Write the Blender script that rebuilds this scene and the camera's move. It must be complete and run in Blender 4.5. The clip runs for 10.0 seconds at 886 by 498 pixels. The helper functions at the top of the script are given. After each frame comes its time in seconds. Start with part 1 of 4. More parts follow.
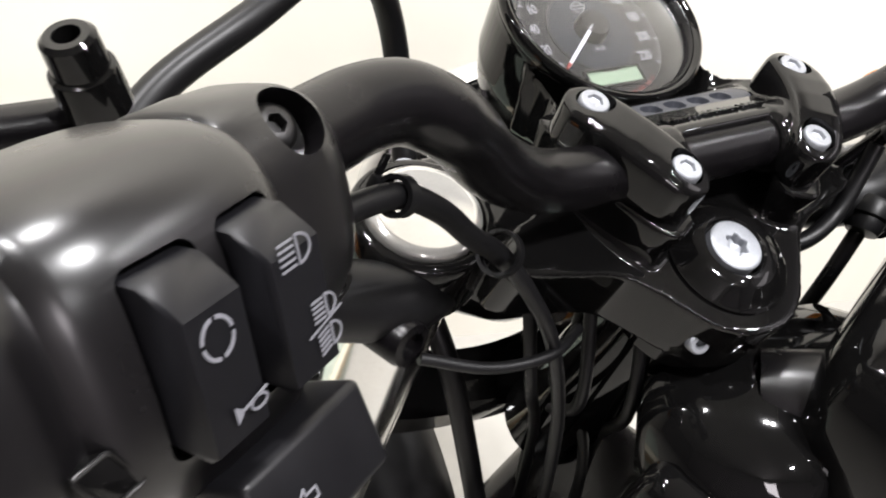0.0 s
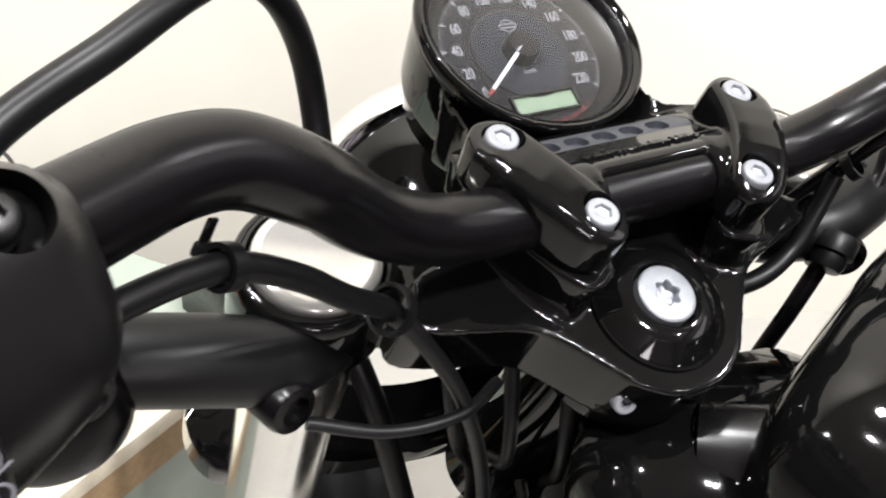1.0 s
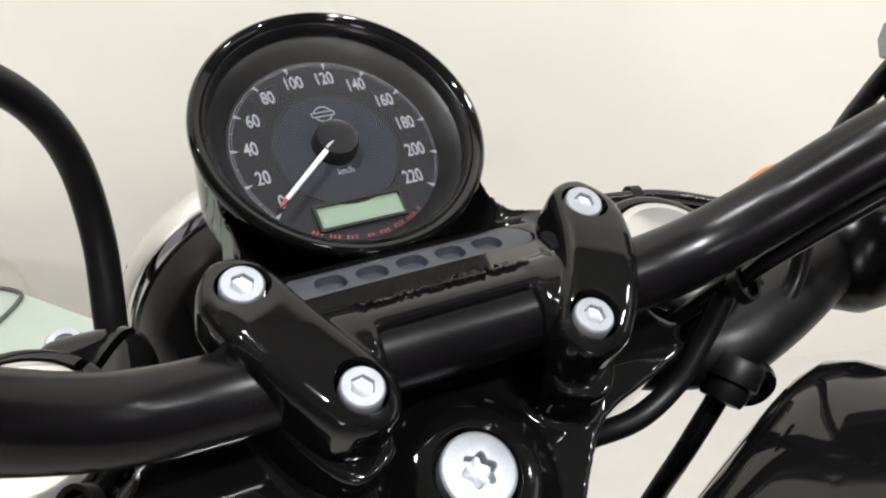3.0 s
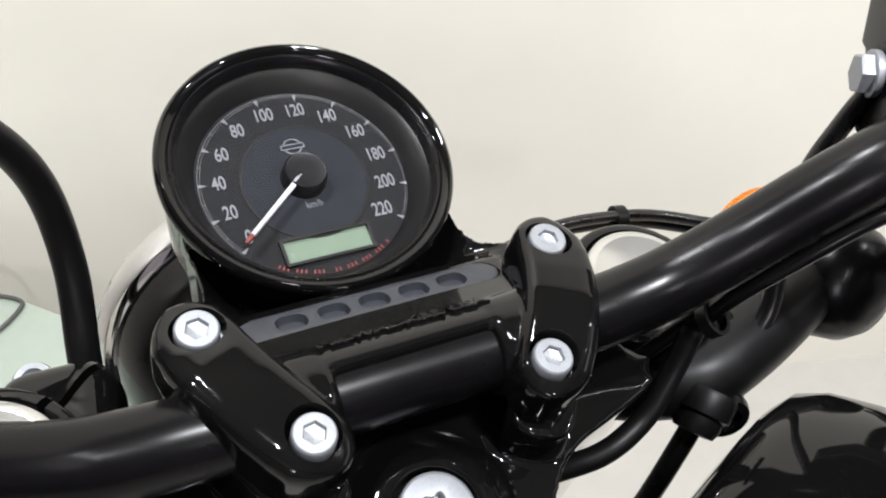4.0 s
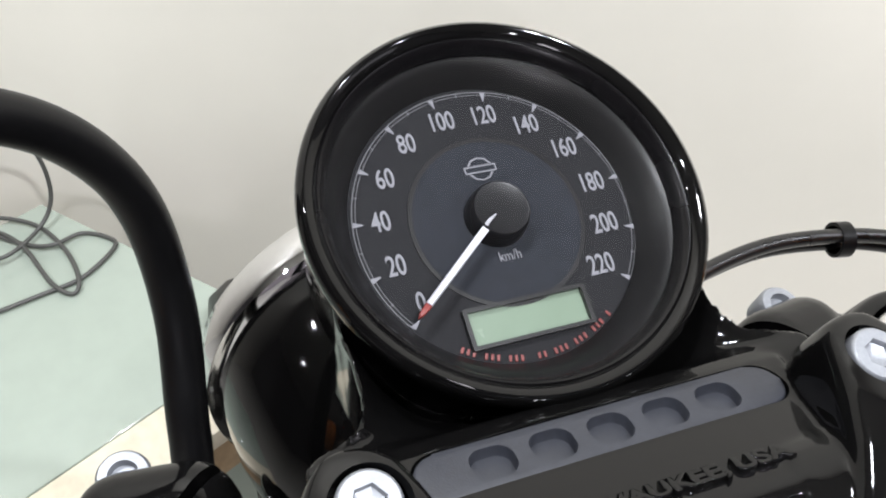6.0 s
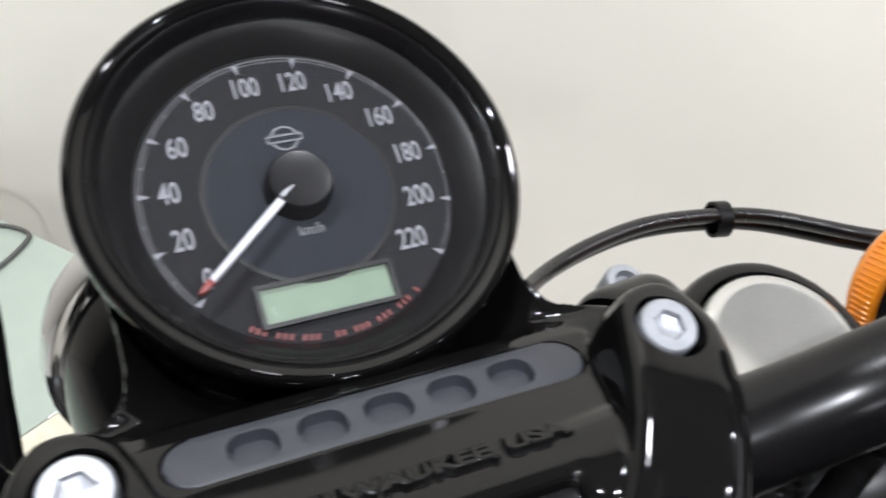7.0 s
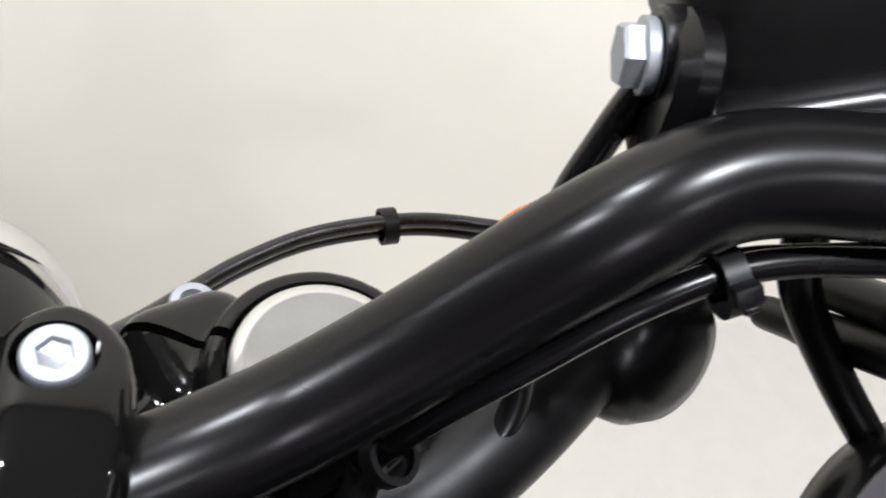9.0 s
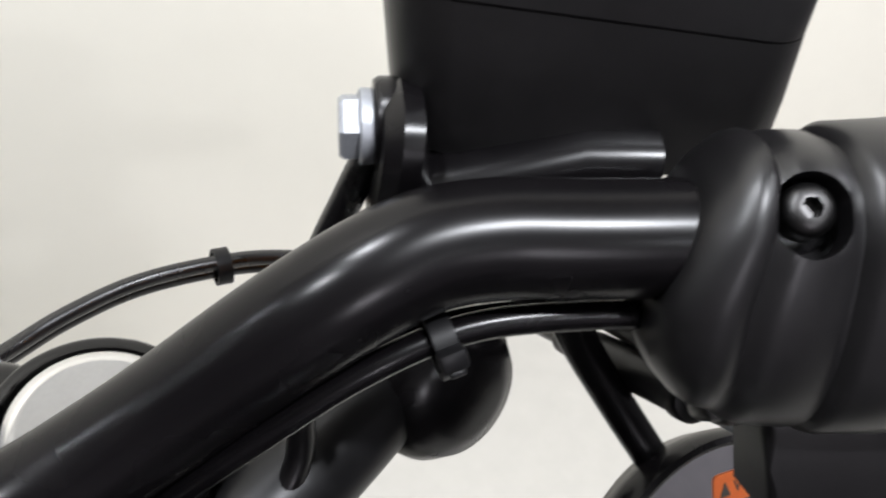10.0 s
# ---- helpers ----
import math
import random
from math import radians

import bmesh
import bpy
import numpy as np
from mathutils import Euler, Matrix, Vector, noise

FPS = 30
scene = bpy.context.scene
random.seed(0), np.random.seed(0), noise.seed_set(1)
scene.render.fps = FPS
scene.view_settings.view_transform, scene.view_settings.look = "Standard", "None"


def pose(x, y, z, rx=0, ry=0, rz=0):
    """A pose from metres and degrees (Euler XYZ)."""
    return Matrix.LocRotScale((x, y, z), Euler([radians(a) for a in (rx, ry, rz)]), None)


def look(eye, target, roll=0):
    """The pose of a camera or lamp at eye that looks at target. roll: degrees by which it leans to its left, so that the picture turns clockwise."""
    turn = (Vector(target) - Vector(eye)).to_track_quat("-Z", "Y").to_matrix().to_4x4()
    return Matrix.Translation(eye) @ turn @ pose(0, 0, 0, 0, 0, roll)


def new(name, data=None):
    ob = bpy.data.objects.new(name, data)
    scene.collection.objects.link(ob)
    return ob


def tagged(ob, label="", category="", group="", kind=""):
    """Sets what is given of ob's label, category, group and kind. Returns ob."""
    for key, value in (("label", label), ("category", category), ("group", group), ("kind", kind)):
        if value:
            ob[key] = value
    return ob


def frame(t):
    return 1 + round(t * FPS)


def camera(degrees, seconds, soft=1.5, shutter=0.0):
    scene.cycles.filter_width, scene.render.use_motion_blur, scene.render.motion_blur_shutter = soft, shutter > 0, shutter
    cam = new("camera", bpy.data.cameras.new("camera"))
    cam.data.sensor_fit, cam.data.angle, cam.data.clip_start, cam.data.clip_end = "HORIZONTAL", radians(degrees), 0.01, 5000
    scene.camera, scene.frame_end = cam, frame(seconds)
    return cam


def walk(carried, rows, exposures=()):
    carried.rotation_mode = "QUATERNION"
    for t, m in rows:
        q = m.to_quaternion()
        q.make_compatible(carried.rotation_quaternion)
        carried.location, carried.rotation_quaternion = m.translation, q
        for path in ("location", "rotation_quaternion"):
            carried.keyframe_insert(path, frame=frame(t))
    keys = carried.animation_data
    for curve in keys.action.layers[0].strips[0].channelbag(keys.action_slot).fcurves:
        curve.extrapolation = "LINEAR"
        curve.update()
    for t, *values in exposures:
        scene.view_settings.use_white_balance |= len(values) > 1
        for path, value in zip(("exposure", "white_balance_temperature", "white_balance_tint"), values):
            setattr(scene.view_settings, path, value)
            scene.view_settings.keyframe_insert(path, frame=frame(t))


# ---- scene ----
# ---- camera ----
cam = camera(53.34, 10.0, soft=1.95, shutter=0.35)
# the front end of the motorcycle (bars turned to the right) hangs a little to its right
BIKE = pose(0, 0, 0, 0, 7.0, 0)
PATH = [
    (0, (-0.28886, -0.20948, 1.20858), (0.16757, 0.41140, 0.57090), 10.86),
    (0.5, (-0.26056, -0.20061, 1.20742), (0.18599, 0.42176, 0.56462), 10.27),
    (1, (-0.22855, -0.19636, 1.20892), (0.21163, 0.42971, 0.56263), 10.12),
    (1.5, (-0.19251, -0.18495, 1.20363), (0.24171, 0.44509, 0.55981), 9.43),
    (2, (-0.16236, -0.17314, 1.20136), (0.25829, 0.46562, 0.55713), 8.98),
    (2.5, (-0.13204, -0.16619, 1.20172), (0.28368, 0.48012, 0.56183), 8.42),
    (3, (-0.11134, -0.16161, 1.20638), (0.30815, 0.48784, 0.57215), 8.29),
    (3.2, (-0.10603, -0.16165, 1.20874), (0.31948, 0.48992, 0.58073), 8.51),
    (4.3, (-0.09317, -0.15956, 1.21930), (0.29755, 0.49809, 0.57523), 7.05),
    (4.5, (-0.09770, -0.15102, 1.21703), (0.27781, 0.51074, 0.56814), 6.83),
    (5, (-0.09944, -0.11599, 1.19733), (0.24044, 0.54696, 0.52873), 7.50),
    (5.2, (-0.09463, -0.09624, 1.19182), (0.23328, 0.56213, 0.51430), 6.91),
    (6.3, (-0.08652, -0.05309, 1.17716), (0.21859, 0.57447, 0.46086), 7.62),
    (6.5, (-0.08418, -0.05348, 1.17354), (0.23412, 0.56630, 0.45592), 8.90),
    (7, (-0.04634, -0.06556, 1.17250), (0.30199, 0.55020, 0.46574), 9.32),
    (7.5, (-0.01425, -0.07665, 1.17118), (0.37912, 0.52475, 0.47578), 10.60),
    (8, (0.00415, -0.08398, 1.16900), (0.43517, 0.50195, 0.48277), 11.91),
    (8.5, (0.02651, -0.09163, 1.17125), (0.47785, 0.48577, 0.49088), 12.36),
    (9, (0.04697, -0.09806, 1.17170), (0.52191, 0.46811, 0.49799), 12.75),
    (9.5, (0.06820, -0.10666, 1.17625), (0.57049, 0.44447, 0.50995), 13.34),
    (10, (0.08347, -0.11511, 1.19427), (0.62329, 0.40389, 0.53153), 13.35),
]
walk(cam, [(t, BIKE @ look(eye, target, roll)) for t, eye, target, roll in PATH],
     exposures=[(0.0, 0.64, 6620, 12), (1.0, 0.60, 6620, 12), (2.0, 0.44, 6600, 11), (2.5, 0.29, 6560, 10.5), (3.0, 0.22, 6520, 10.5), (4.5, 0.18, 6430, 10.5), (6.5, 0.13, 6290, 11), (7.0, 0.14, 6280, 11), (8.0, 0.20, 6300, 11), (9.0, 0.27, 6350, 11), (10.0, 0.27, 6320, 11)])

# ---- light ----
world = bpy.data.worlds.new("world")
scene.world = world
world.use_nodes = True
world.node_tree.nodes["Background"].inputs[0].default_value = (1.0, 0.96, 0.9, 1)
world.node_tree.nodes["Background"].inputs[1].default_value = 0.05

ROOM = pose(0, 0, 0, 0, 0, -20.4)


def ceiling_lamp(x, y, size, watts):
    d = bpy.data.lights.new("ceiling_lamp", "AREA")
    d.shape, d.size, d.energy, d.color = "SQUARE", size, watts, (0.972, 0.987, 1.012)
    ob = new("ceiling_lamp", d)
    ob.matrix_basis = pose(x, y, 2.55, 0, 0, -20.4)
    return ob


for lx, ly, size, watts in ((0.45, -0.63, 0.055, 21.0), (0.56, -0.72, 0.055, 21.0), (-0.05, 0.37, 0.13, 19.0), (-0.68, 0.18, 0.06, 16.0), (1.55, -0.95, 0.06, 10.0), (2.00, -0.48, 0.10, 10.0),
                            (0.40, -2.30, 0.08, 11.0), (-1.75, 1.05, 0.08, 9.0), (-3.10, 0.90, 0.08, 6.0)):
    ceiling_lamp(lx, ly, size, watts)

# area lamps added for unseen window-like light behind the rider and beside the motorcycle
for eye, wide, high, watts in (((-0.84, -3.05, 2.05), 0.5, 0.8, 24.0), ((1.98, -0.95, 1.70), 0.9, 0.7, 4.0)):
    d = bpy.data.lights.new("window_fill", "AREA")
    d.shape, d.size, d.size_y, d.energy, d.color = "RECTANGLE", wide, high, watts, (1.0, 0.955, 1.0)
    new("window_fill", d).matrix_basis = look(eye, (0.0, 0.0, 1.0))


# ---- materials ----
def material(name, color, rough=0.5, metal=0.0, coat=0.0, vary=0.15, scale=60.0, bump=0.0, bump_scale=400.0, rough_vary=0.1, ior=1.5, spec=0.5):
    """A principled surface with colour and gloss that wander at two scales, and a fine relief."""
    m = bpy.data.materials.new(name)
    m.use_nodes = True
    nt = m.node_tree
    n, l = nt.nodes, nt.links
    p = n["Principled BSDF"]
    tc = n.new("ShaderNodeTexCoord")
    big, fine = n.new("ShaderNodeTexNoise"), n.new("ShaderNodeTexNoise")
    big.inputs["Scale"].default_value, fine.inputs["Scale"].default_value = scale, scale * 9
    big.inputs["Detail"].default_value = 4
    mix = n.new("ShaderNodeMath")
    mix.operation = "ADD"
    l.new(tc.outputs["Object"], big.inputs["Vector"])
    l.new(tc.outputs["Object"], fine.inputs["Vector"])
    l.new(big.outputs["Fac"], mix.inputs[0])
    l.new(fine.outputs["Fac"], mix.inputs[1])
    ramp = n.new("ShaderNodeMapRange")
    ramp.inputs["From Min"].default_value, ramp.inputs["From Max"].default_value = 0.6, 1.4
    ramp.inputs["To Min"].default_value, ramp.inputs["To Max"].default_value = 1 - vary, 1 + vary
    l.new(mix.outputs[0], ramp.inputs["Value"])
    tint = n.new("ShaderNodeVectorMath")
    tint.operation = "SCALE"
    tint.inputs[0].default_value = color
    l.new(ramp.outputs[0], tint.inputs["Scale"])
    l.new(tint.outputs[0], p.inputs["Base Color"])
    rr = n.new("ShaderNodeMapRange")
    rr.inputs["From Min"].default_value, rr.inputs["From Max"].default_value = 0.3, 0.7
    rr.inputs["To Min"].default_value, rr.inputs["To Max"].default_value = max(rough * (1 - rough_vary), 0.0), min(rough * (1 + rough_vary), 1)
    l.new(big.outputs["Fac"], rr.inputs["Value"])
    l.new(rr.outputs[0], p.inputs["Roughness"])
    p.inputs["Metallic"].default_value = metal
    p.inputs["Coat Weight"].default_value = coat
    p.inputs["Coat Roughness"].default_value = 0.03
    p.inputs["IOR"].default_value = ior
    p.inputs["Specular IOR Level"].default_value = spec
    if bump:
        g = n.new("ShaderNodeTexNoise")
        g.inputs["Scale"].default_value = bump_scale
        l.new(tc.outputs["Object"], g.inputs["Vector"])
        b = n.new("ShaderNodeBump")
        b.inputs["Strength"].default_value = bump
        b.inputs["Distance"].default_value = 0.0005
        l.new(g.outputs["Fac"], b.inputs["Height"])
        l.new(b.outputs[0], p.inputs["Normal"])
    return m


def glass(name, color=(1, 1, 1), rough=0.0, ior=1.45):
    m = bpy.data.materials.new(name)
    m.use_nodes = True
    p = m.node_tree.nodes["Principled BSDF"]
    p.inputs["Base Color"].default_value = (*color, 1)
    p.inputs["Roughness"].default_value = rough
    p.inputs["IOR"].default_value = ior
    p.inputs["Transmission Weight"].default_value = 1
    return m


GLOSS = material("gloss_black_paint", (0.0026, 0.0025, 0.0025), 0.06, spec=0.26, coat=0.0, vary=0.1, scale=30, rough_vary=0.25)
SATIN = material("satin_black_powder_coat", (0.0024, 0.0021, 0.0024), 0.26, spec=0.20, vary=0.15, scale=40, bump=0.006, bump_scale=2500)
CRINKLE = material("matt_black_cast_paint", (0.0060, 0.0055, 0.0058), 0.42, spec=0.40, vary=0.25, scale=30, bump=0.08, bump_scale=1400)
PLASTIC = material("black_plastic", (0.0024, 0.0021, 0.0024), 0.29, spec=0.55, vary=0.15, scale=50, bump=0.006, bump_scale=3000)
BUTTON = material("dark_grey_button_plastic", (0.0050, 0.0049, 0.0058), 0.36, spec=0.22, vary=0.12, scale=60, bump=0.03, bump_scale=3500)
RUBBER = material("black_rubber", (0.0034, 0.0033, 0.0036), 0.40, spec=0.22, vary=0.2, scale=70, bump=0.04, bump_scale=1500)
SLATE = material("slate_rubber_insert", (0.017, 0.0185, 0.0245), 0.5, vary=0.2, scale=60, bump=0.12, bump_scale=1800)
ZINC = material("zinc_plated_steel", (0.27, 0.28, 0.30), 0.46, metal=0.6, vary=0.12, scale=120, bump=0.05, bump_scale=900)
DARK_STEEL = material("dark_oiled_steel", (0.045, 0.044, 0.044), 0.38, metal=1.0, vary=0.15, scale=120)
CHROME = material("chrome", (0.75, 0.75, 0.76), 0.06, metal=1.0, vary=0.04, scale=40)
ALU = material("polished_fork_tube", (0.78, 0.77, 0.75), 0.16, metal=1.0, vary=0.06, scale=60)
CAP = material("pale_satin_fork_cap", (0.42, 0.41, 0.385), 0.11, metal=0.65, vary=0.06, scale=90)
FACE = material("dial_face_black", (0.0150, 0.0150, 0.0163), 0.8, spec=0.05, vary=0.03, scale=20, rough_vary=0.0)
FACE_IN = material("dial_centre_speckled", (0.0172, 0.0187, 0.0228), 0.7, spec=0.06, vary=0.28, scale=300, bump=0.02, bump_scale=700)
WELL = material("dial_well_matt_black", (0.0060, 0.0058, 0.0060), 0.36, spec=0.36, vary=0.1, scale=60)
PRINT = material("pale_print", (0.135, 0.135, 0.150), 0.6, vary=0.05)
RED = material("red_print", (0.14, 0.014, 0.010), 0.5, vary=0.1)
NEEDLE = material("white_needle", (0.37, 0.37, 0.40), 0.4, vary=0.04)
LCD = material("green_grey_lcd", (0.130, 0.172, 0.126), 0.25, vary=0.06, scale=150)
AMBER = material("amber_lens", (0.95, 0.31, 0.016), 0.18, vary=0.1, scale=200)
AMBER.node_tree.nodes["Principled BSDF"].inputs["Transmission Weight"].default_value = 0.35
SOFT = material("soft_black_plastic", (0.0042, 0.0039, 0.0042), 0.38, spec=0.42, vary=0.15, scale=50, bump=0.02, bump_scale=2600)
MARK_RED = material("dim_red_print", (0.12, 0.013, 0.010), 0.5, vary=0.1)
ORANGE = material("orange_sticker", (0.75, 0.17, 0.04), 0.4, vary=0.08)
MIRROR = material("mirror_glass", (0.85, 0.86, 0.88), 0.01, metal=1.0, vary=0.01)
CLEAR = glass("clear_lamp_lens", ior=1.2)


def thin_pane(name, ior):
    """A thin clear pane: seen straight through, with the gloss of its surface."""
    m = bpy.data.materials.new(name)
    m.use_nodes = True
    n, l = m.node_tree.nodes, m.node_tree.links
    through_it, gloss, fresnel, mix = n.new("ShaderNodeBsdfTransparent"), n.new("ShaderNodeBsdfGlossy"), n.new("ShaderNodeFresnel"), n.new("ShaderNodeMixShader")
    gloss.inputs["Roughness"].default_value = 0.02
    fresnel.inputs["IOR"].default_value = ior
    l.new(fresnel.outputs[0], mix.inputs[0])
    l.new(through_it.outputs[0], mix.inputs[1])
    l.new(gloss.outputs[0], mix.inputs[2])
    l.new(mix.outputs[0], n["Material Output"].inputs["Surface"])
    return m


LENS = thin_pane("clear_gauge_lens", 1.2)
DIM = material("dim_print", (0.13, 0.13, 0.14), 0.6, vary=0.05)
WALL = material("cream_painted_wall", (0.800, 0.769, 0.680), 0.6, vary=0.012, scale=2.5, bump=0.05, bump_scale=260)
DARK_WALL = material("dark_grey_wall", (0.105, 0.098, 0.104), 0.7, vary=0.1, scale=2)
MAUVE_WALL = material("grey_mauve_wall", (0.27, 0.24, 0.265), 0.7, vary=0.1, scale=2)
CEIL = material("white_ceiling", (0.38, 0.375, 0.365), 0.8, vary=0.03, scale=2)
FLOOR = material("cream_floor_tile", (0.42, 0.405, 0.37), 0.3, vary=0.05, scale=3)
GREEN_GLASS = material("frosted_green_glass", (0.32, 0.365, 0.312), 0.06, vary=0.04, scale=4)
OAK = material("brown_wood_rail", (0.36, 0.25, 0.14), 0.45, vary=0.2, scale=12)
PINE = material("pale_wood_edge", (0.64, 0.58, 0.45), 0.45, vary=0.15, scale=9)
WIRE = material("grey_flex", (0.06, 0.06, 0.055), 0.5, vary=0.1)


# ---- mesh tools ----
def part(name, bm, mat, parent, label="", angle=38, kind=""):
    """Links a bmesh as ONE mesh object under a thing or a part."""
    me = bpy.data.meshes.new(name)
    bmesh.ops.recalc_face_normals(bm, faces=bm.faces)
    bm.to_mesh(me)
    bm.free()
    me.materials.append(mat)
    for p in me.polygons:
        p.use_smooth = True
    me.set_sharp_from_angle(angle=radians(angle))
    ob = new(name, me)
    if parent is not None:
        ob.parent = parent
    return tagged(ob, label, kind=kind)


def empty(name, label="", category="", group="", m=None, parent=None):
    ob = new(name)
    ob.empty_display_size = 0.02
    if m is not None:
        ob.matrix_basis = m
    if parent is not None:
        ob.parent = parent
    return tagged(ob, label, category, group)


def V(*a):
    return Vector(a)


def basis(o, z, x=(1, 0, 0)):
    """A frame at o whose z axis is z and whose x axis leans to x."""
    z = Vector(z).normalized()
    y = z.cross(Vector(x)).normalized()
    x = y.cross(z)
    m = Matrix((x, y, z)).transposed().to_4x4()
    m.translation = o
    return m


def spline(pts, n=10):
    """Points of a smooth curve through pts."""
    c = [Vector(p) for p in pts]
    c = [2 * c[0] - c[1], *c, 2 * c[-1] - c[-2]]
    out = []
    for i in range(1, len(c) - 2):
        p0, p1, p2, p3 = c[i - 1:i + 3]
        for k in range(n):
            s = k / n
            out.append(0.5 * (2 * p1 + (p2 - p0) * s + (2 * p0 - 5 * p1 + 4 * p2 - p3) * s * s + (3 * p1 - p0 - 3 * p2 + p3) * s ** 3))
    return out + [c[-2]]


def skin(bm, rings, caps=True):
    """Faces between rings of vertices with equal counts."""
    vs = [[bm.verts.new(p) for p in r] for r in rings]
    k = len(vs[0])
    for a, b in zip(vs, vs[1:]):
        for i in range(k):
            bm.faces.new((a[i], a[(i + 1) % k], b[(i + 1) % k], b[i]))
    if caps:
        bm.faces.new(vs[0][::-1])
        bm.faces.new(vs[-1])
    return bm


def tube(pts, radius, seg=14, n=10, bm=None, smooth=True):
    """A round bar or cable along a smooth curve; radius: one number, or one for each point of pts."""
    bm = bm or bmesh.new()
    path = spline(pts, n) if smooth else [Vector(p) for p in pts]
    k = len(path)
    rad = [radius] * k if isinstance(radius, (int, float)) else [float(np.interp(i / (k - 1) * (len(radius) - 1), range(len(radius)), radius)) for i in range(k)]
    t = (path[1] - path[0]).normalized()
    u = t.orthogonal().normalized()
    rings = []
    for i, p in enumerate(path):
        t2 = (path[min(i + 1, k - 1)] - path[max(i - 1, 0)]).normalized()
        u = (t.rotation_difference(t2) @ u).normalized()
        t = t2
        w = t.cross(u)
        rings.append([p + rad[i] * (math.cos(a) * u + math.sin(a) * w) for a in np.linspace(0, 2 * math.pi, seg, endpoint=False)])
    return skin(bm, rings)


def lathe(profile, m, seg=32, bm=None, caps=True):
    """A turned body: rows of (radius, height) about the z axis of m."""
    bm = bm or bmesh.new()
    rings = [[m @ V(r * math.cos(a), r * math.sin(a), h) for a in np.linspace(0, 2 * math.pi, seg, endpoint=False)] for r, h in profile]
    return skin(bm, rings, caps)


def oval(c, u, w, power=2.0, seg=28):
    """A ring of a squared oval round c with half axes u and w."""
    out = []
    for a in np.linspace(0, 2 * math.pi, seg, endpoint=False):
        ca, sa = math.cos(a), math.sin(a)
        out.append(Vector(c) + Vector(u) * math.copysign(abs(ca) ** (2 / power), ca) + Vector(w) * math.copysign(abs(sa) ** (2 / power), sa))
    return out


def egg(m, x, up, down, fwd, back, power=2.4, seg=36):
    """A ring in the plane x of frame m, with four different half extents along y (fwd, back) and z (up, down)."""
    out = []
    for a in np.linspace(0, 2 * math.pi, seg, endpoint=False):
        ca, sa = math.cos(a), math.sin(a)
        y = math.copysign(abs(ca) ** (2 / power), ca) * (fwd if ca > 0 else back)
        z = math.copysign(abs(sa) ** (2 / power), sa) * (up if sa > 0 else down)
        out.append(m @ V(x, y, z))
    return out


def rbox(sx, sy, sz, m, bevel=0.002, segs=3, bm=None):
    """A box about the origin of m with rounded edges."""
    b = bmesh.new()
    bmesh.ops.create_cube(b, size=1, matrix=Matrix.Diagonal((sx, sy, sz, 1)))
    if bevel:
        bmesh.ops.bevel(b, geom=b.edges[:], offset=bevel, segments=segs, profile=0.5, affect="EDGES")
    bmesh.ops.transform(b, matrix=m, verts=b.verts)
    return join(bm, b)


def join(bm, b):
    if bm is None:
        return b
    me = bpy.data.meshes.new("join")
    b.to_mesh(me)
    b.free()
    bm.from_mesh(me)
    bpy.data.meshes.remove(me)
    return bm


def slab(outline, h0, h1, m, bevel=0.0, segs=2, bm=None):
    """A plate with the outline given in x and y of m, from h0 to h1, its upper rim rounded."""
    b = bmesh.new()
    lo = [b.verts.new((x, y, h0)) for x, y in outline]
    hi = [b.verts.new((x, y, h1)) for x, y in outline]
    k = len(outline)
    top = b.faces.new(hi)
    b.faces.new(lo[::-1])
    for i in range(k):
        b.faces.new((lo[i], lo[(i + 1) % k], hi[(i + 1) % k], hi[i]))
    if bevel:
        bmesh.ops.bevel(b, geom=list(top.edges), offset=bevel, segments=segs, profile=0.5, affect="EDGES")
    bmesh.ops.transform(b, matrix=m, verts=b.verts)
    return join(bm, b)


def stadium(hx, hy, r, n=6):
    """The outline of a rectangle of half sizes hx, hy with corners of radius r."""
    out = []
    for cx, cy, a0 in ((hx - r, hy - r, 0), (r - hx, hy - r, 90), (r - hx, r - hy, 180), (hx - r, r - hy, 270)):
        out += [(cx + r * math.cos(radians(a0 + 90 * i / n)), cy + r * math.sin(radians(a0 + 90 * i / n))) for i in range(n + 1)]
    return out


def circle(r, n=32, x=0, y=0):
    return [(x + r * math.cos(a), y + r * math.sin(a)) for a in np.linspace(0, 2 * math.pi, n, endpoint=False)]


def plate_with_hole(outer, inner, h0, h1, m, bm=None):
    """A ring-shaped plate between two outlines with the same number of points."""
    rings = [[m @ V(x, y, h) for x, y in o] for o, h in ((inner, h0), (outer, h0), (outer, h1), (inner, h1), (inner, h0))]
    return skin(bm or bmesh.new(), rings, caps=False)


def words(body, size, m, mat, parent, name, label="", raise_by=0.00015, squeeze=1.0, weight=0.0, round_by=0.0):
    """Lettering in the built-in font as a mesh, centred on m."""
    c = bpy.data.curves.new(name, "FONT")
    c.body, c.size, c.extrude, c.align_x, c.align_y = body, size, raise_by, "CENTER", "CENTER"
    c.offset, c.bevel_depth = weight, round_by
    tmp = bpy.data.objects.new(name, c)
    scene.collection.objects.link(tmp)
    bpy.context.view_layer.update()
    me = bpy.data.meshes.new_from_object(tmp.evaluated_get(bpy.context.evaluated_depsgraph_get()))
    bpy.data.objects.remove(tmp)
    bpy.data.curves.remove(c)
    me.transform(m @ Matrix.Diagonal((squeeze, 1, 1, 1)))
    me.materials.clear()
    me.materials.append(mat)
    ob = new(name, me)
    ob.parent = parent
    return tagged(ob, label)


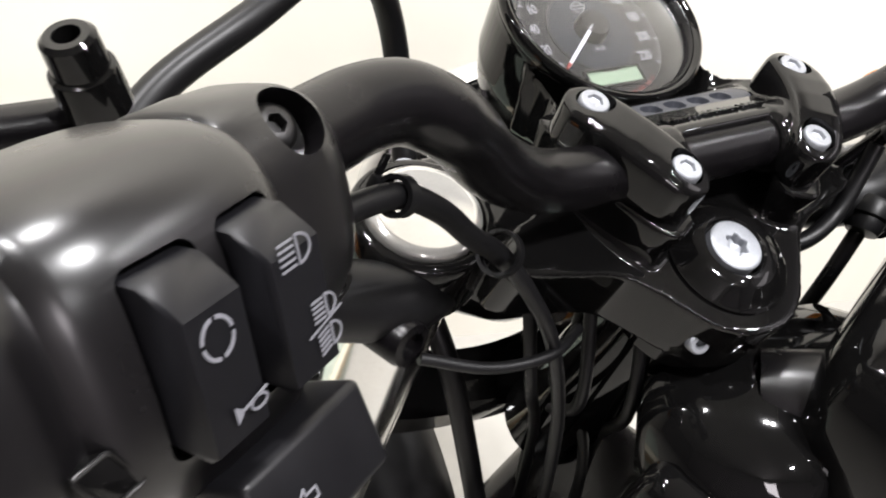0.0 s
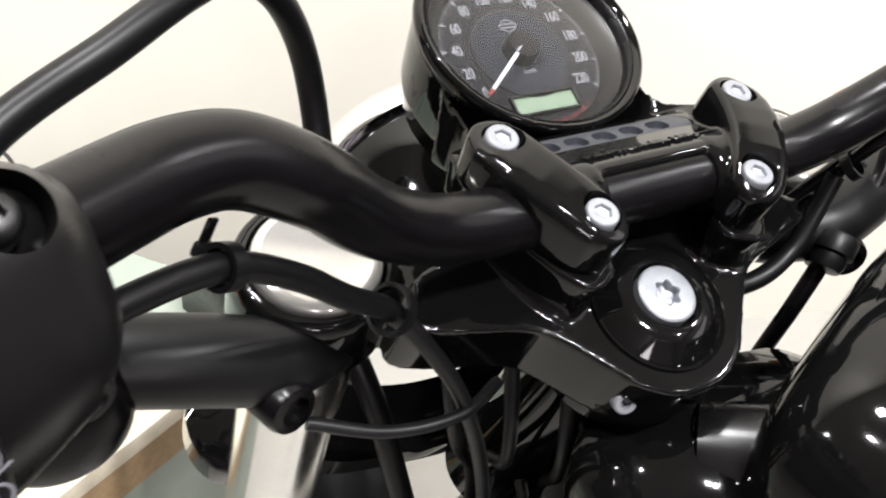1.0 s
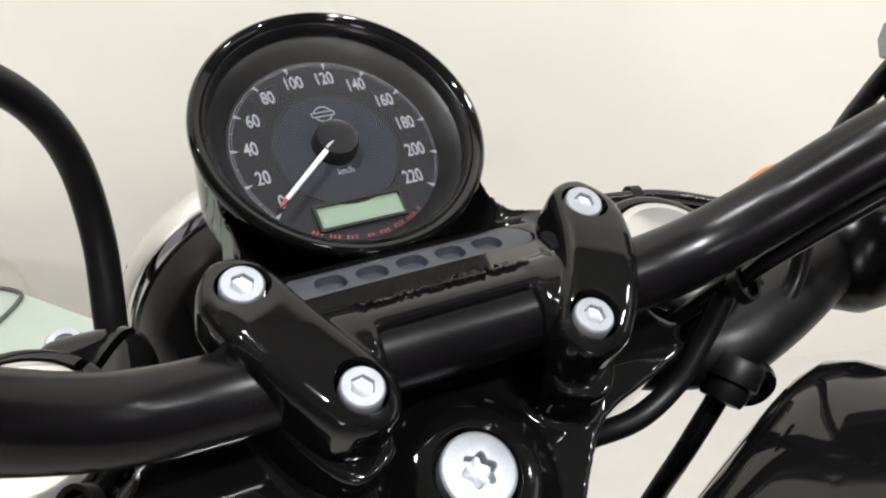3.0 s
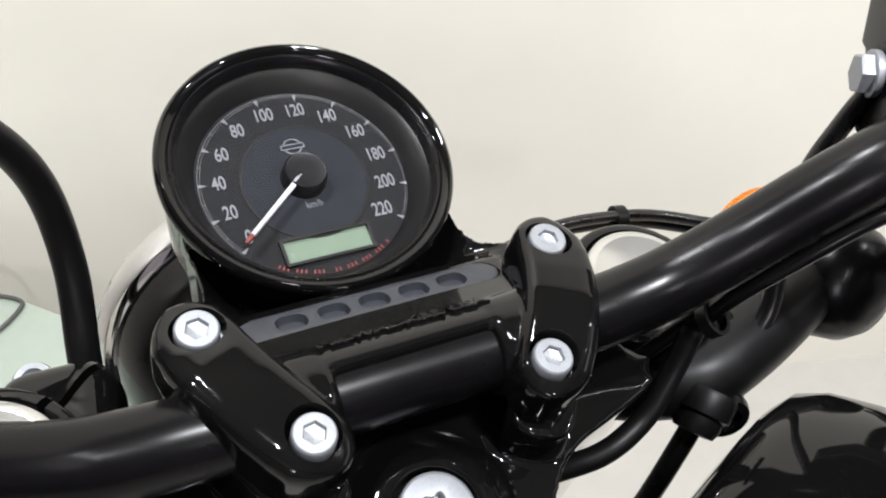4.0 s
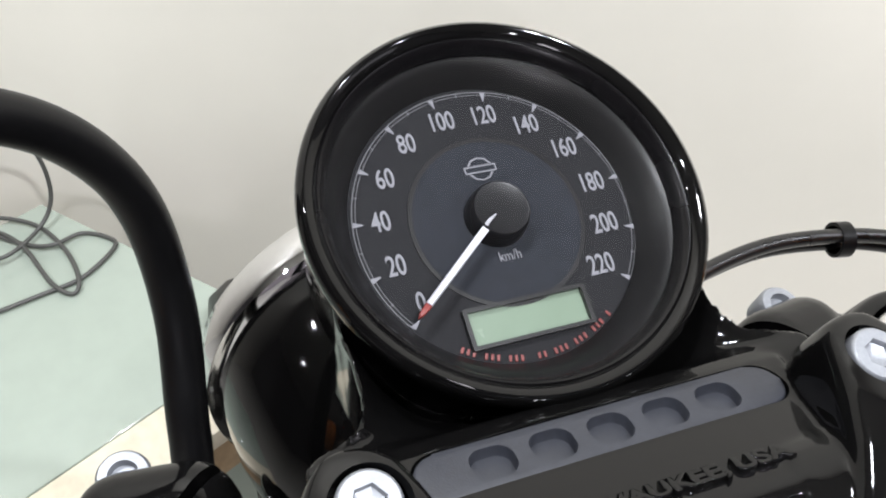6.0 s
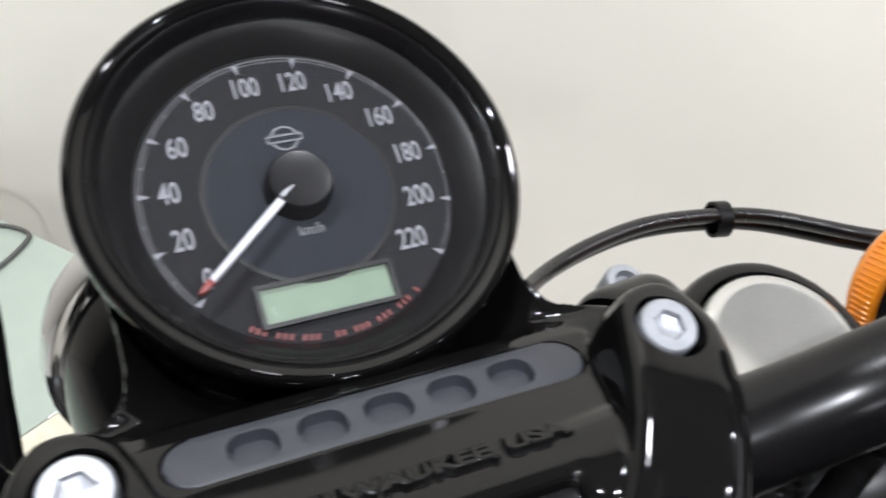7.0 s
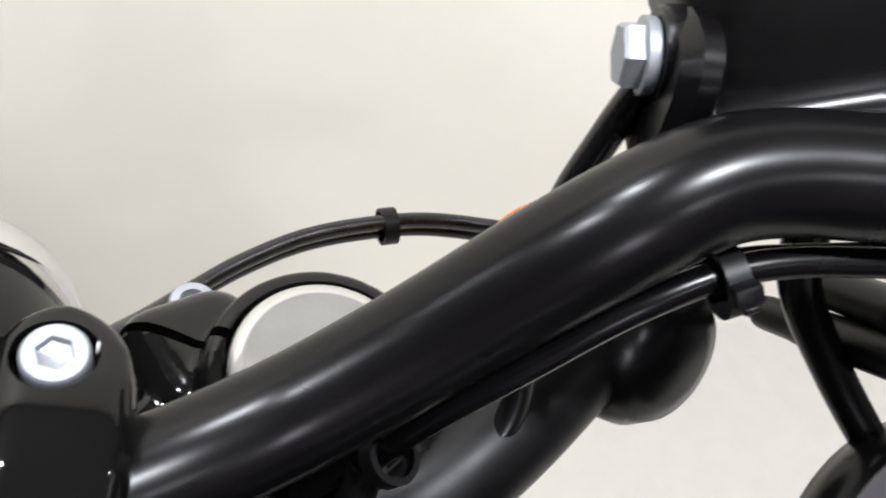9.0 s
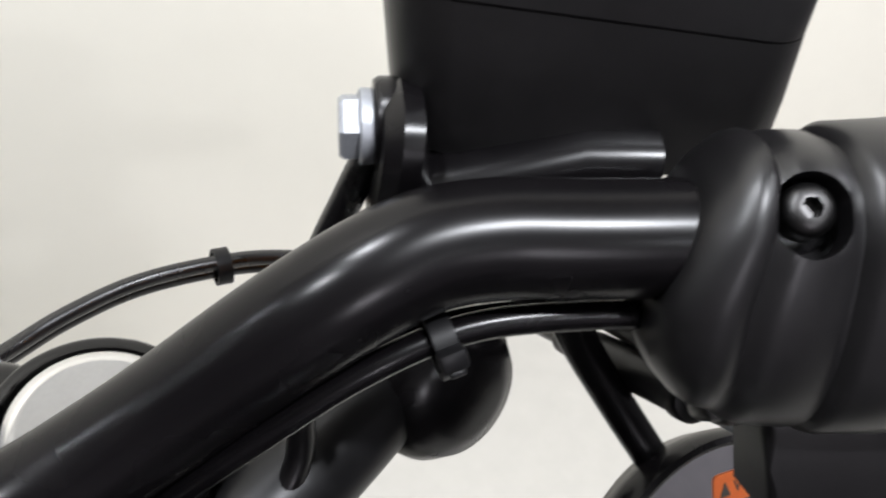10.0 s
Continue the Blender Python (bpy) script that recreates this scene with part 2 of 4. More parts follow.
def hexagon(r):
    return [(r * math.cos(radians(60 * i + 15)), r * math.sin(radians(60 * i + 15))) for i in range(6)]


def socket_bolt(m, r, h, parent, socket, depth=0.004, name="bolt", label="zinc socket head bolt", mat=None):
    """A round bolt head on the plane of m with a recessed socket outline."""
    k = len(socket)
    n = 5 if k < 12 else 1
    fine = []
    for i in range(k):
        a, b = socket[i], socket[(i + 1) % k]
        fine += [(a[0] + (b[0] - a[0]) * j / n, a[1] + (b[1] - a[1]) * j / n) for j in range(n)]
    k = len(fine)
    rim = [(r * math.cos(math.atan2(y, x)), r * math.sin(math.atan2(y, x))) for x, y in fine]
    sc = lambda o, f: [(x * f, y * f) for x, y in o]
    rows = [(rim, -0.006), (rim, h - 0.0009), (sc(rim, 0.955), h - 0.0003), (sc(rim, 0.90), h), (sc(fine, 1.08), h), (fine, h - 0.0005), (fine, h - depth), (sc(fine, 0.3), h - depth - 0.0008)]
    return part(name, skin(bmesh.new(), [[m @ V(x, y, z) for x, y in o] for o, z in rows]), mat or ZINC, parent, label, angle=30)


def strap(c, axis, r, w, parent, name="cable_tie", thick=0.0016, tail=0.008, spin=0.0):
    """A plastic strap round a cable or bar: a band, a lock and a tail."""
    m = basis(c, axis) @ pose(0, 0, 0, 0, 0, spin)
    bm = lathe([(r, -w / 2), (r + thick, -w / 2), (r + thick, w / 2), (r, w / 2)], m, 20, caps=False)
    if tail:
        rbox(0.0042, 0.0045, w * 1.2, m @ pose(r + 0.0026, 0, 0), 0.0008, 2, bm)
        rbox(0.0014, tail, w * 0.7, m @ pose(r + 0.004, tail / 2 + 0.002, 0), 0.0004, 1, bm)
    return part(name, bm, RUBBER, parent, "black plastic cable tie")


def carve(ob, cutter):
    """Cuts the body of a bmesh out of a part, and keeps the result as its plain mesh."""
    me = bpy.data.meshes.new("cutter")
    me.materials.append(ob.data.materials[0])
    bmesh.ops.recalc_face_normals(cutter, faces=cutter.faces)
    cutter.to_mesh(me)
    cutter.free()
    c = bpy.data.objects.new("cutter", me)
    scene.collection.objects.link(c)
    c.parent = ob.parent
    mod = ob.modifiers.new("carve", "BOOLEAN")
    mod.operation, mod.object, mod.solver = "DIFFERENCE", c, "EXACT"
    bpy.context.view_layer.update()
    done = bpy.data.meshes.new_from_object(ob.evaluated_get(bpy.context.evaluated_depsgraph_get()))
    ob.modifiers.clear()
    old, ob.data = ob.data, done
    bpy.data.objects.remove(c)
    bpy.data.meshes.remove(old)
    for p in ob.data.polygons:
        p.use_smooth, p.material_index = True, 0
    ob.data.set_sharp_from_angle(angle=radians(45))
    return ob


def cast(name, bm, mat, parent, label="", voxel=0.0009, rounds=10):
    """Melts overlapping bodies of a bmesh into one casting with soft inner and outer corners."""
    me = bpy.data.meshes.new(name)
    bmesh.ops.recalc_face_normals(bm, faces=bm.faces)
    bm.to_mesh(me)
    bm.free()
    tmp = bpy.data.objects.new(name, me)
    scene.collection.objects.link(tmp)
    r = tmp.modifiers.new("melt", "REMESH")
    r.mode, r.voxel_size = "VOXEL", voxel
    k = tmp.modifiers.new("soften", "SMOOTH")
    k.factor, k.iterations = 0.5, rounds
    bpy.context.view_layer.update()
    done = bpy.data.meshes.new_from_object(tmp.evaluated_get(bpy.context.evaluated_depsgraph_get()))
    bpy.data.objects.remove(tmp)
    bpy.data.meshes.remove(me)
    done.materials.clear()
    done.materials.append(mat)
    for p in done.polygons:
        p.use_smooth, p.material_index = True, 0
    ob = new(name, done)
    ob.parent = parent
    return tagged(ob, label)


def dome_screw(m, r, parent, name, label):
    """A dark button-head screw on the plane of m with a hexagon socket."""
    k = 30
    ring = lambda f, h: [m @ V(f * r * math.cos(a), f * r * math.sin(a), h) for a in np.linspace(0, 2 * math.pi, k, endpoint=False)]
    hx = hexagon(r * 0.42)
    sock = [(hx[i // 5][0] + (hx[(i // 5 + 1) % 6][0] - hx[i // 5][0]) * (i % 5) / 5, hx[i // 5][1] + (hx[(i // 5 + 1) % 6][1] - hx[i // 5][1]) * (i % 5) / 5) for i in range(k)]
    turn = lambda h: [m @ Matrix.Rotation(radians(-15), 4, "Z") @ V(x, y, h) for x, y in sock]
    rings = [ring(0.96, -0.006), ring(1.0, -0.0005), ring(0.98, 0.0004), ring(0.90, 0.0014), ring(0.76, 0.0022), ring(0.58, 0.0027), turn(0.0028), turn(-0.0002)]
    return part(name, skin(bmesh.new(), rings), DARK_STEEL, parent, label, angle=30)


# ---- the room ----
def room_part(name, sx, sy, sz, x, y, z, mat):
    ob = part(name, rbox(sx, sy, sz, ROOM @ pose(x, y, z), 0), mat, None, kind="structure")
    return ob


tagged(room_part("floor", 8.1, 4.4, 0.1, -1.75, -1.2, -0.05, FLOOR), "cream glossy floor")
tagged(room_part("ceiling", 8.1, 4.4, 0.1, -1.75, -1.2, 2.65, CEIL), "white ceiling")
tagged(room_part("wall_north", 8.1, 0.12, 2.6, -1.75, 0.86, 1.3, WALL), "plain cream painted wall")
tagged(room_part("wall_south", 8.1, 0.12, 2.6, -1.75, -3.26, 1.3, MAUVE_WALL), "plain grey mauve painted wall")
tagged(room_part("wall_east", 0.12, 4.0, 2.6, 2.24, -1.2, 1.3, DARK_WALL), "plain dark grey wall")
tagged(room_part("wall_west", 0.12, 4.0, 2.6, -5.74, -1.2, 1.3, DARK_WALL), "plain dark grey wall")


# ---- the motorcycle ----
bike = empty("motorcycle", "black motorcycle with satin black handlebar, parked by a cream wall", "motorcycle", m=BIKE)

# handlebar, one bent tube
RIGHT = [(0.045, 0.0, 1.0120), (0.072, 0.0005, 1.0130), (0.088, -0.0002, 1.0160), (0.1038, -0.0016, 1.0215), (0.1265, -0.0062, 1.0366), (0.1420, -0.0118, 1.0525), (0.1547, -0.0165, 1.0645), (0.1660, -0.0190, 1.0715), (0.178, -0.0212, 1.0760),
         (0.192, -0.0275, 1.0782), (0.206, -0.0365, 1.0795), (0.26, -0.0695, 1.0865), (0.33, -0.112, 1.0965), (0.39, -0.147, 1.1035)]
mirror_x = lambda p: (-p[0], p[1], p[2])
LEFT = [(0.045, 0.0, 1.0120), (0.072, 0.0005, 1.0130), (0.088, -0.0008, 1.0156), (0.1041, -0.0022, 1.0205), (0.1269, -0.0064, 1.0360), (0.1420, -0.0122, 1.0532), (0.1552, -0.0180, 1.0660), (0.1660, -0.0190, 1.0732), (0.1765, -0.0200, 1.0776),
        (0.1910, -0.0250, 1.0800), (0.2055, -0.0330, 1.0812), (0.26, -0.0680, 1.0885), (0.33, -0.112, 1.0965), (0.39, -0.147, 1.1035)]
bar_path = [mirror_x(p) for p in LEFT[::-1]] + [(0, 0.0, 1.0120)] + RIGHT
bend = spline(bar_path, 8)
for _ in range(14):
    bend = [bend[0]] + [(p + 2 * q + r) / 4 for p, q, r in zip(bend, bend[1:], bend[2:])] + [bend[-1]]
handlebar = part("handlebar", tube(bend, 0.0127, 40, smooth=False), SATIN, bike, "satin black bent handlebar tube")
GR = V(0.85, -0.5, 0.1).normalized()
GL = V(-0.85, -0.5, 0.1).normalized()
for side, g in ((1, GR), (-1, GL)):
    c = V(side * 0.206, -0.0395, 1.082)
    part("grip", lathe([(0.0135, 0.105), (0.017, 0.106), (0.0175, 0.11), (0.0165, 0.16), (0.0175, 0.21), (0.0185, 0.215), (0.0135, 0.218)], basis(c, g), 24), RUBBER, handlebar, "black rubber grip")

# one casting: the two bar clamps, the bridge between them, and the skirt and cup of the gauge
NC = V(0, -0.257, 0.966).normalized()
DIAL = basis((0.0020, 0.0977, 1.0189), (0, -0.3951, 0.9186))
AX = DIAL @ pose(-0.0006, -0.0002, 0.0004, -2.2) @ Matrix.Diagonal((0.978, 0.978, 1, 1))
SN = V(0, -0.324, 0.946).normalized()
CLAMPS = []
mount = bmesh.new()
for side in (1, -1):
    f, r = V(side * 0.0592, 0.0196, 1.0352), V(side * 0.0387, -0.0196, 1.0248)
    a = (r - f).normalized()
    mid, L = (f + r) / 2, (r - f).length / 2
    across = NC.cross(a).normalized()
    CLAMPS.append((side, f, r, a, mid, L, across))
    rings = []
    for u in (-1.0, -0.975, -0.93, -0.86, -0.75, -0.55, -0.3, 0.0, 0.3, 0.55, 0.75, 0.86, 0.93, 0.975, 1.0):
        R = 0.0124
        q = u * (L + R)
        over = max(abs(q) - L, 0) / R
        half = R * math.sqrt(max(1 - over * over, 0.015)) * (1 + 0.06 * math.cos(u * math.pi / 2))
        crown = -0.0022 + 0.0058 * max(math.cos(u * math.pi / 2), 0) - 0.0014 * over
        low = -0.0235
        swell = across * math.copysign(0.0040, across.x * side) * max(math.cos(u * math.pi / 2), 0) ** 1.2
        rings.append(oval(mid + a * q + swell + NC * (crown + low) / 2, across * half, NC * (crown - low) / 2, 5.0, 40))
    skin(mount, rings)
    # cheeks that hug the bar beside the clamps
    skin(mount, [oval(V(side * x, 0.0005, 1.0118), V(0, h, 0), V(0, 0, h), 2, 28) for x, h in ((0.0265, 0.0146), (0.0290, 0.0162), (0.046, 0.0168))])
prof = [(0.046, 0.990), (0.0462, 1.0030), (0.0450, 1.0085), (0.0425, 1.0125), (0.0375, 1.0150), (0.0236, 1.0188), (0.0150, 1.0225), (0.0065, 1.0262), (0.0015, 1.0278), (-0.0015, 1.0272), (-0.0025, 1.0245), (-0.0005, 1.010), (0.012, 0.992)]
skin(mount, [[V(x, y, z - 0.0006 * (abs(x) / 0.05) ** 4) for y, z in prof] for x in np.linspace(-0.054, 0.054, 15)])
rings = []
for y, w, mid_z, edge in ((0.018, 0.0665, 1.0100, 1.0095), (0.028, 0.0668, 1.0115, 1.0125), (0.0380, 0.0665, 1.0125, 1.0140), (0.0420, 0.0660, 1.0105, 1.0140), (0.0445, 0.0630, 1.0075, 1.0135), (0.0465, 0.0575, 1.0035, 1.0130), (0.0490, 0.0525, 0.9990, 1.0128), (0.0530, 0.0498, 0.9935, 1.0130), (0.0590, 0.0487, 0.9860, 1.0140), (0.068, 0.0485, 0.9780, 1.0160), (0.080, 0.0495, 0.9700, 1.0180)):
    upper = [V(w * q, y, mid_z + (edge - mid_z) * abs(q) ** 3) for q in np.linspace(-1, 1, 31)]
    lower = [V(w * 0.97 * q, y + 0.003, mid_z - 0.020 + (edge - mid_z) * 0.6 * abs(q) ** 3) for q in np.linspace(1, -1, 31)]
    rings.append(upper + lower)
skin(mount, rings)
lathe([(0.0020, -0.063), (0.0204, -0.062), (0.0347, -0.058), (0.0450, -0.046), (0.0506, -0.028), (0.0526, -0.010), (0.0540, 0.004), (0.0547, 0.0085), (0.0531, 0.0095)], AX, 72, bm=mount)
bridge = cast("gauge_mount", mount, GLOSS, bike, "gloss black casting of bar clamps, bridge and gauge cup", 0.0008, 9)
bores = lathe([(0.0500, -0.012), (0.0512, -0.006), (0.0520, 0.030)], AX, 72)
for side, f, r, a, mid, L, across in CLAMPS:
    for p in (f, r):
        lathe([(0.0074, -0.0075), (0.0076, -0.004), (0.0080, 0.0), (0.0095, 0.012)], basis(p, NC), 40, bores)
        socket_bolt(basis(p, NC) @ pose(0, 0, 0, 0, 0, 8 * side), 0.0065, 0.0002, bridge, hexagon(0.0034), 0.0016)
INS = basis((0.0012, 0.0300, 1.0150), (0, 0.22, 0.975))
slab(stadium(0.0472, 0.0071, 0.0066, 8), -0.0034, 0.012, INS, bm=bores)
carve(bridge, bores)
strip = part("rubber_insert", slab(stadium(0.0466, 0.0066, 0.0062, 8), -0.0040, 0.0016, INS, 0.0007, 3), SLATE, bike, "slate grey rubber strip with five oval pockets", angle=40)
pockets = bmesh.new()
for i in range(-2, 3):
    mm = INS @ pose(0.0144 * i, -0.0002, 0)
    skin(pockets, [[mm @ V(x * k, y * k, h) for x, y in stadium(0.0051, 0.0043, 0.0036, 7)] for k, h in ((0.95, -0.0014), (0.985, -0.0010), (1.0, 0.0010), (1.06, 0.0020), (1.10, 0.0030))])
carve(strip, pockets)
words("MILWAUKEE, USA", 0.0056, basis((0.0012, 0.0086, 1.0256), (0, 0.4, 0.917)), GLOSS, bridge, "cast_lettering", "raised lettering cast into the bridge", raise_by=0.0008, squeeze=1.30, round_by=0.00035)

# speedometer
speedometer = empty("speedometer", "round black speedometer in a gloss black cup", parent=bike)
part("bezel", lathe([(0.0531, 0.0085), (0.0552, 0.0092), (0.0561, 0.0112), (0.0560, 0.0138), (0.0552, 0.0156), (0.0541, 0.0163), (0.0530, 0.0160), (0.0514, 0.0146), (0.0509, 0.0139), (0.0507, 0.0110), (0.0531, 0.0085)], AX, 96, caps=False), GLOSS, speedometer, "gloss black bezel ring")
part("inner_ring", lathe([(0.0512, 0.0098), (0.0512, 0.0138), (0.0506, 0.0143), (0.0499, 0.0139), (0.0482, 0.0106), (0.0480, 0.0090)], AX, 96, caps=False), SATIN, speedometer, "satin black ring inside the bezel")
part("well", lathe([(0.0412, -0.0004), (0.0418, 0.0006), (0.0436, 0.0034), (0.0458, 0.0070), (0.0484, 0.0092), (0.0500, 0.0098), (0.0506, -0.004), (0.0412, -0.0014)], AX, 96, caps=False), WELL, speedometer, "matt black cone round the dial")
part("dial_face", slab(circle(0.0432, 72), -0.002, 0.0, DIAL), FACE, speedometer, "black dial face")
part("dial_centre", slab(circle(0.0238, 64), -0.001, 0.0005, DIAL, 0.0003), FACE_IN, speedometer, "speckled dark blue-grey dial centre")
part("dial_ring", plate_with_hole(circle(0.0250, 72), circle(0.0238, 72), 0.0, 0.0004, DIAL), WELL, speedometer)
for r0, r1 in ((0.0398, 0.0400), (0.0389, 0.03905)):
    a0, a1 = radians(-127.6), radians(127.6)
    arc = [(math.sin(t), math.cos(t)) for t in np.linspace(a0, a1, 90)]
    out = [(s * r1, c * r1) for s, c in arc] + [(s * r0, c * r0) for s, c in arc[::-1]]
    bm = bmesh.new()
    for i in range(89):
        bm.faces.new([bm.verts.new(DIAL @ V(*q, 0.0002)) for q in (out[i], out[i + 1], out[-2 - i], out[-1 - i])])
    bmesh.ops.remove_doubles(bm, verts=bm.verts, dist=1e-6)
    part("scale_arc", bm, DIM, speedometer, "thin pale scale line")
for v in range(0, 221, 10):
    t = radians((v - 110) * 1.16)
    m = DIAL @ Matrix.Rotation(-t, 4, "Z")
    big = v % 20 == 0
    tri = [(-0.00075, 0.0397), (0.00075, 0.0397), (0.00012, 0.0370), (-0.00012, 0.0370)] if big else [(-0.00008, 0.0397), (0.00008, 0.0397), (0.00008, 0.0387), (-0.00008, 0.0387)]
    part("scale_tick", slab(tri[::-1], 0.0, 0.0003, m), PRINT, speedometer)
    if big:
        p = V(-0.0005 + 0.0317 * math.sin(t), 0.0006 + 0.0317 * math.cos(t), 0.0002) if v else V(-0.0276, -0.0184, 0.0002)
        words(str(v), 0.0080, DIAL @ Matrix.Translation(p), PRINT, speedometer, "numeral", "pale printed number %d" % v, squeeze=0.66, weight=0.00011)
words("km/h", 0.0041, DIAL @ pose(-0.0002, -0.0109, 0.0007), PRINT, speedometer, "unit_mark", "small printed km/h", squeeze=0.8)
LG = DIAL @ pose(-0.0003, 0.0154, 0.0006)
emblem = plate_with_hole([(-0.0047, -0.0011), (0.0047, -0.0011), (0.0047, 0.0011), (-0.0047, 0.0011)], [(-0.0043, -0.0007), (0.0043, -0.0007), (0.0043, 0.0007), (-0.0043, 0.0007)], 0, 0.0002, LG)
for s in (1, -1):
    o1 = [(-0.0036, s * 0.0013), (-0.0022, s * 0.0030), (0.0, s * 0.0036), (0.0022, s * 0.0030), (0.0036, s * 0.0013)]
    o2 = [(-0.0029, s * 0.0013), (-0.0019, s * 0.0026), (0.0, s * 0.0032), (0.0019, s * 0.0026), (0.0029, s * 0.0013)]
    plate_with_hole(o1, o2, 0, 0.0002, LG, emblem)
part("dial_emblem", emblem, PRINT, speedometer, "small pale outlined emblem")
part("hub", lathe([(0.0088, 0.0), (0.0087, 0.003), (0.0081, 0.0066), (0.0076, 0.0072), (0.0070, 0.0070), (0.0012, 0.0070)], DIAL @ pose(-0.0007, 0.0006, 0), 40), BUTTON, speedometer, "black needle hub")
ang = math.atan2(-0.0307, -0.0247)
NM = DIAL @ pose(-0.0007, 0.0008, 0.0062) @ Matrix.Rotation(-ang, 4, "Z")
part("needle", slab([(0.0006, 0.0022), (0.0010, 0.0045), (0.00095, 0.0345), (-0.00095, 0.0345), (-0.0010, 0.0045), (-0.0006, 0.0022)], -0.0005, 0.0008, NM, 0.0004), NEEDLE, speedometer, "white needle resting near zero")
part("needle_tip", slab([(0.00095, 0.0345), (0.0007, 0.0376), (0.0, 0.0393), (-0.0007, 0.0376), (-0.00095, 0.0345)], -0.0005, 0.0008, NM, 0.0003), RED, speedometer, "red needle tip")
LC = DIAL @ pose(-0.0008, -0.0285, 0)
part("display_frame", plate_with_hole(stadium(0.0176, 0.0056, 0.0006, 3), stadium(0.0164, 0.0045, 0.0003, 3), -0.001, 0.0019, LC), WELL, speedometer, "black display frame")
part("display", slab(stadium(0.0165, 0.0046, 0.0003, 3), -0.001, 0.0003, LC), LCD, speedometer, "blank green-grey liquid crystal display")
marks = bmesh.new()
for i in range(29):
    if i not in (12, 13) and i % 2 == 0 or i % 4 == 1:
        t = radians(-32.5 + 66 * i / 28)
        rbox(0.0008, 0.0017, 0.0002, DIAL @ pose(0.0388 * math.sin(t), -0.0388 * math.cos(t), 0.0003, 0, 0, math.degrees(t)), 0.0001, 1, marks)
part("red_marks", marks, MARK_RED, speedometer, "row of small red marks along the rim")
lens = part("lens", slab(circle(0.0484, 64), 0.0098, 0.0108, AX), LENS, speedometer, "clear gauge lens")
lens.visible_shadow = False

# top fork clamp: a thick plate with two arms, and lower collars round the forks
TOP = basis(V(-0.0026, -0.0319, 0.9839) - SN * 0.009, SN)
TOPF = basis((-0.002, -0.0220, 0.9605), (0, -0.39, 0.92))


def smooth_outline(half, n=4):
    """A closed outline, mirrored about x = 0 and rounded, from the points of one half."""
    pts = [V(x, y, 0) for x, y in half] + [V(-x, y, 0) for x, y in half[-2:0:-1]]
    k = len(pts)
    out = spline([pts[-2], pts[-1]] + pts + [pts[0], pts[1], pts[2]], n)[2 * n:(2 + k) * n]
    return [(p.x, p.y) for p in out]


half = [(0.0, -0.0390), (0.013, -0.0372), (0.024, -0.0300), (0.034, -0.0195), (0.0425, -0.0090), (0.052, 0.0010), (0.062, 0.0062), (0.077, 0.0102), (0.094, 0.0150), (0.103, 0.0200), (0.104, 0.026), (0.099, 0.035), (0.074, 0.044), (0.040, 0.045), (0.0, 0.045)]
tree = slab(smooth_outline(half), -0.0350, 0.0, TOP, 0.0075, 5)
slab(circle(0.0388, 56), -0.0270, 0.0, TOP, 0.0065, 5, tree)
half = [(0.0, 0.006), (0.040, 0.010), (0.075, 0.016), (0.098, 0.024), (0.124, 0.027), (0.148, 0.037), (0.157, 0.059), (0.150, 0.083), (0.128, 0.095), (0.100, 0.089), (0.070, 0.065), (0.035, 0.052), (0.0, 0.048)]
outline = smooth_outline(half)
TOPY = basis((-0.002, -0.022, 0.966), (0, -0.19, 0.98))
half = [(0.0, 0.010), (0.040, 0.014), (0.075, 0.020), (0.098, 0.030), (0.124, 0.030), (0.144, 0.038), (0.152, 0.056), (0.146, 0.074), (0.130, 0.083), (0.100, 0.080), (0.074, 0.066), (0.035, 0.048), (0.0, 0.042)]
slab(smooth_outline(half), -0.022, -0.004, TOPY, 0.004, 3, tree)
FN = V(0, -0.21, 0.978).normalized()
for side in (1, -1):
    lathe([(0.0310, -0.030), (0.0328, -0.026), (0.0330, -0.004), (0.0322, 0.0030), (0.0310, 0.0060), (0.0285, 0.0068)], basis(V(side * 0.1245, 0.0310, 0.9877) - FN * 0.0095, FN), 64, tree)
    rbox(0.042, 0.044, 0.032, pose(side * 0.1000, 0.0580, 0.9640, 8, side * 10, side * 12), 0.0125, 5, tree)
for side, f, r, a, mid, L, across in CLAMPS:
    base = V(side * 0.0495, -0.0014, 1.0066)
    skin(tree, [oval(base - SN * d, across * w, a * l, 3.6, 36) for d, w, l in ((0.0, 0.0119, 0.0322), (0.0010, 0.0126, 0.0329), (0.010, 0.0125, 0.0322), (0.0150, 0.0126, 0.0314), (0.0180, 0.0132, 0.0312), (0.0205, 0.0148, 0.0318), (0.0235, 0.0175, 0.0330), (0.0260, 0.0175, 0.0330))])
top = cast("top_clamp", tree, GLOSS, bike, "gloss black upper fork clamp with arms round the forks", 0.0011, 8)
for side in (1, -1):
    carve(top, lathe([(0.0258, -0.012), (0.0262, 0.0), (0.0275, 0.012)], basis(V(side * 0.1245, 0.0310, 0.9877) - FN * 0.0095, FN), 64))
    carve(top, rbox(0.046, 0.0030, 0.030, pose(side * 0.0930, 0.0600, 0.9860, 0, 0, 90 + side * 46), 0))
carve(top, lathe([(0.0300, -0.006), (0.0304, 0.020)], TOP, 72))
part("stem_nut", lathe([(0.0300, -0.006), (0.0300, 0.0012), (0.0288, 0.0018), (0.0282, 0.0008), (0.0214, 0.0070), (0.0205, 0.0077), (0.0152, 0.0080), (0.0143, 0.0072), (0.0138, 0.001)], TOP, 72), GLOSS, top, "black conical steering stem nut")
star = []
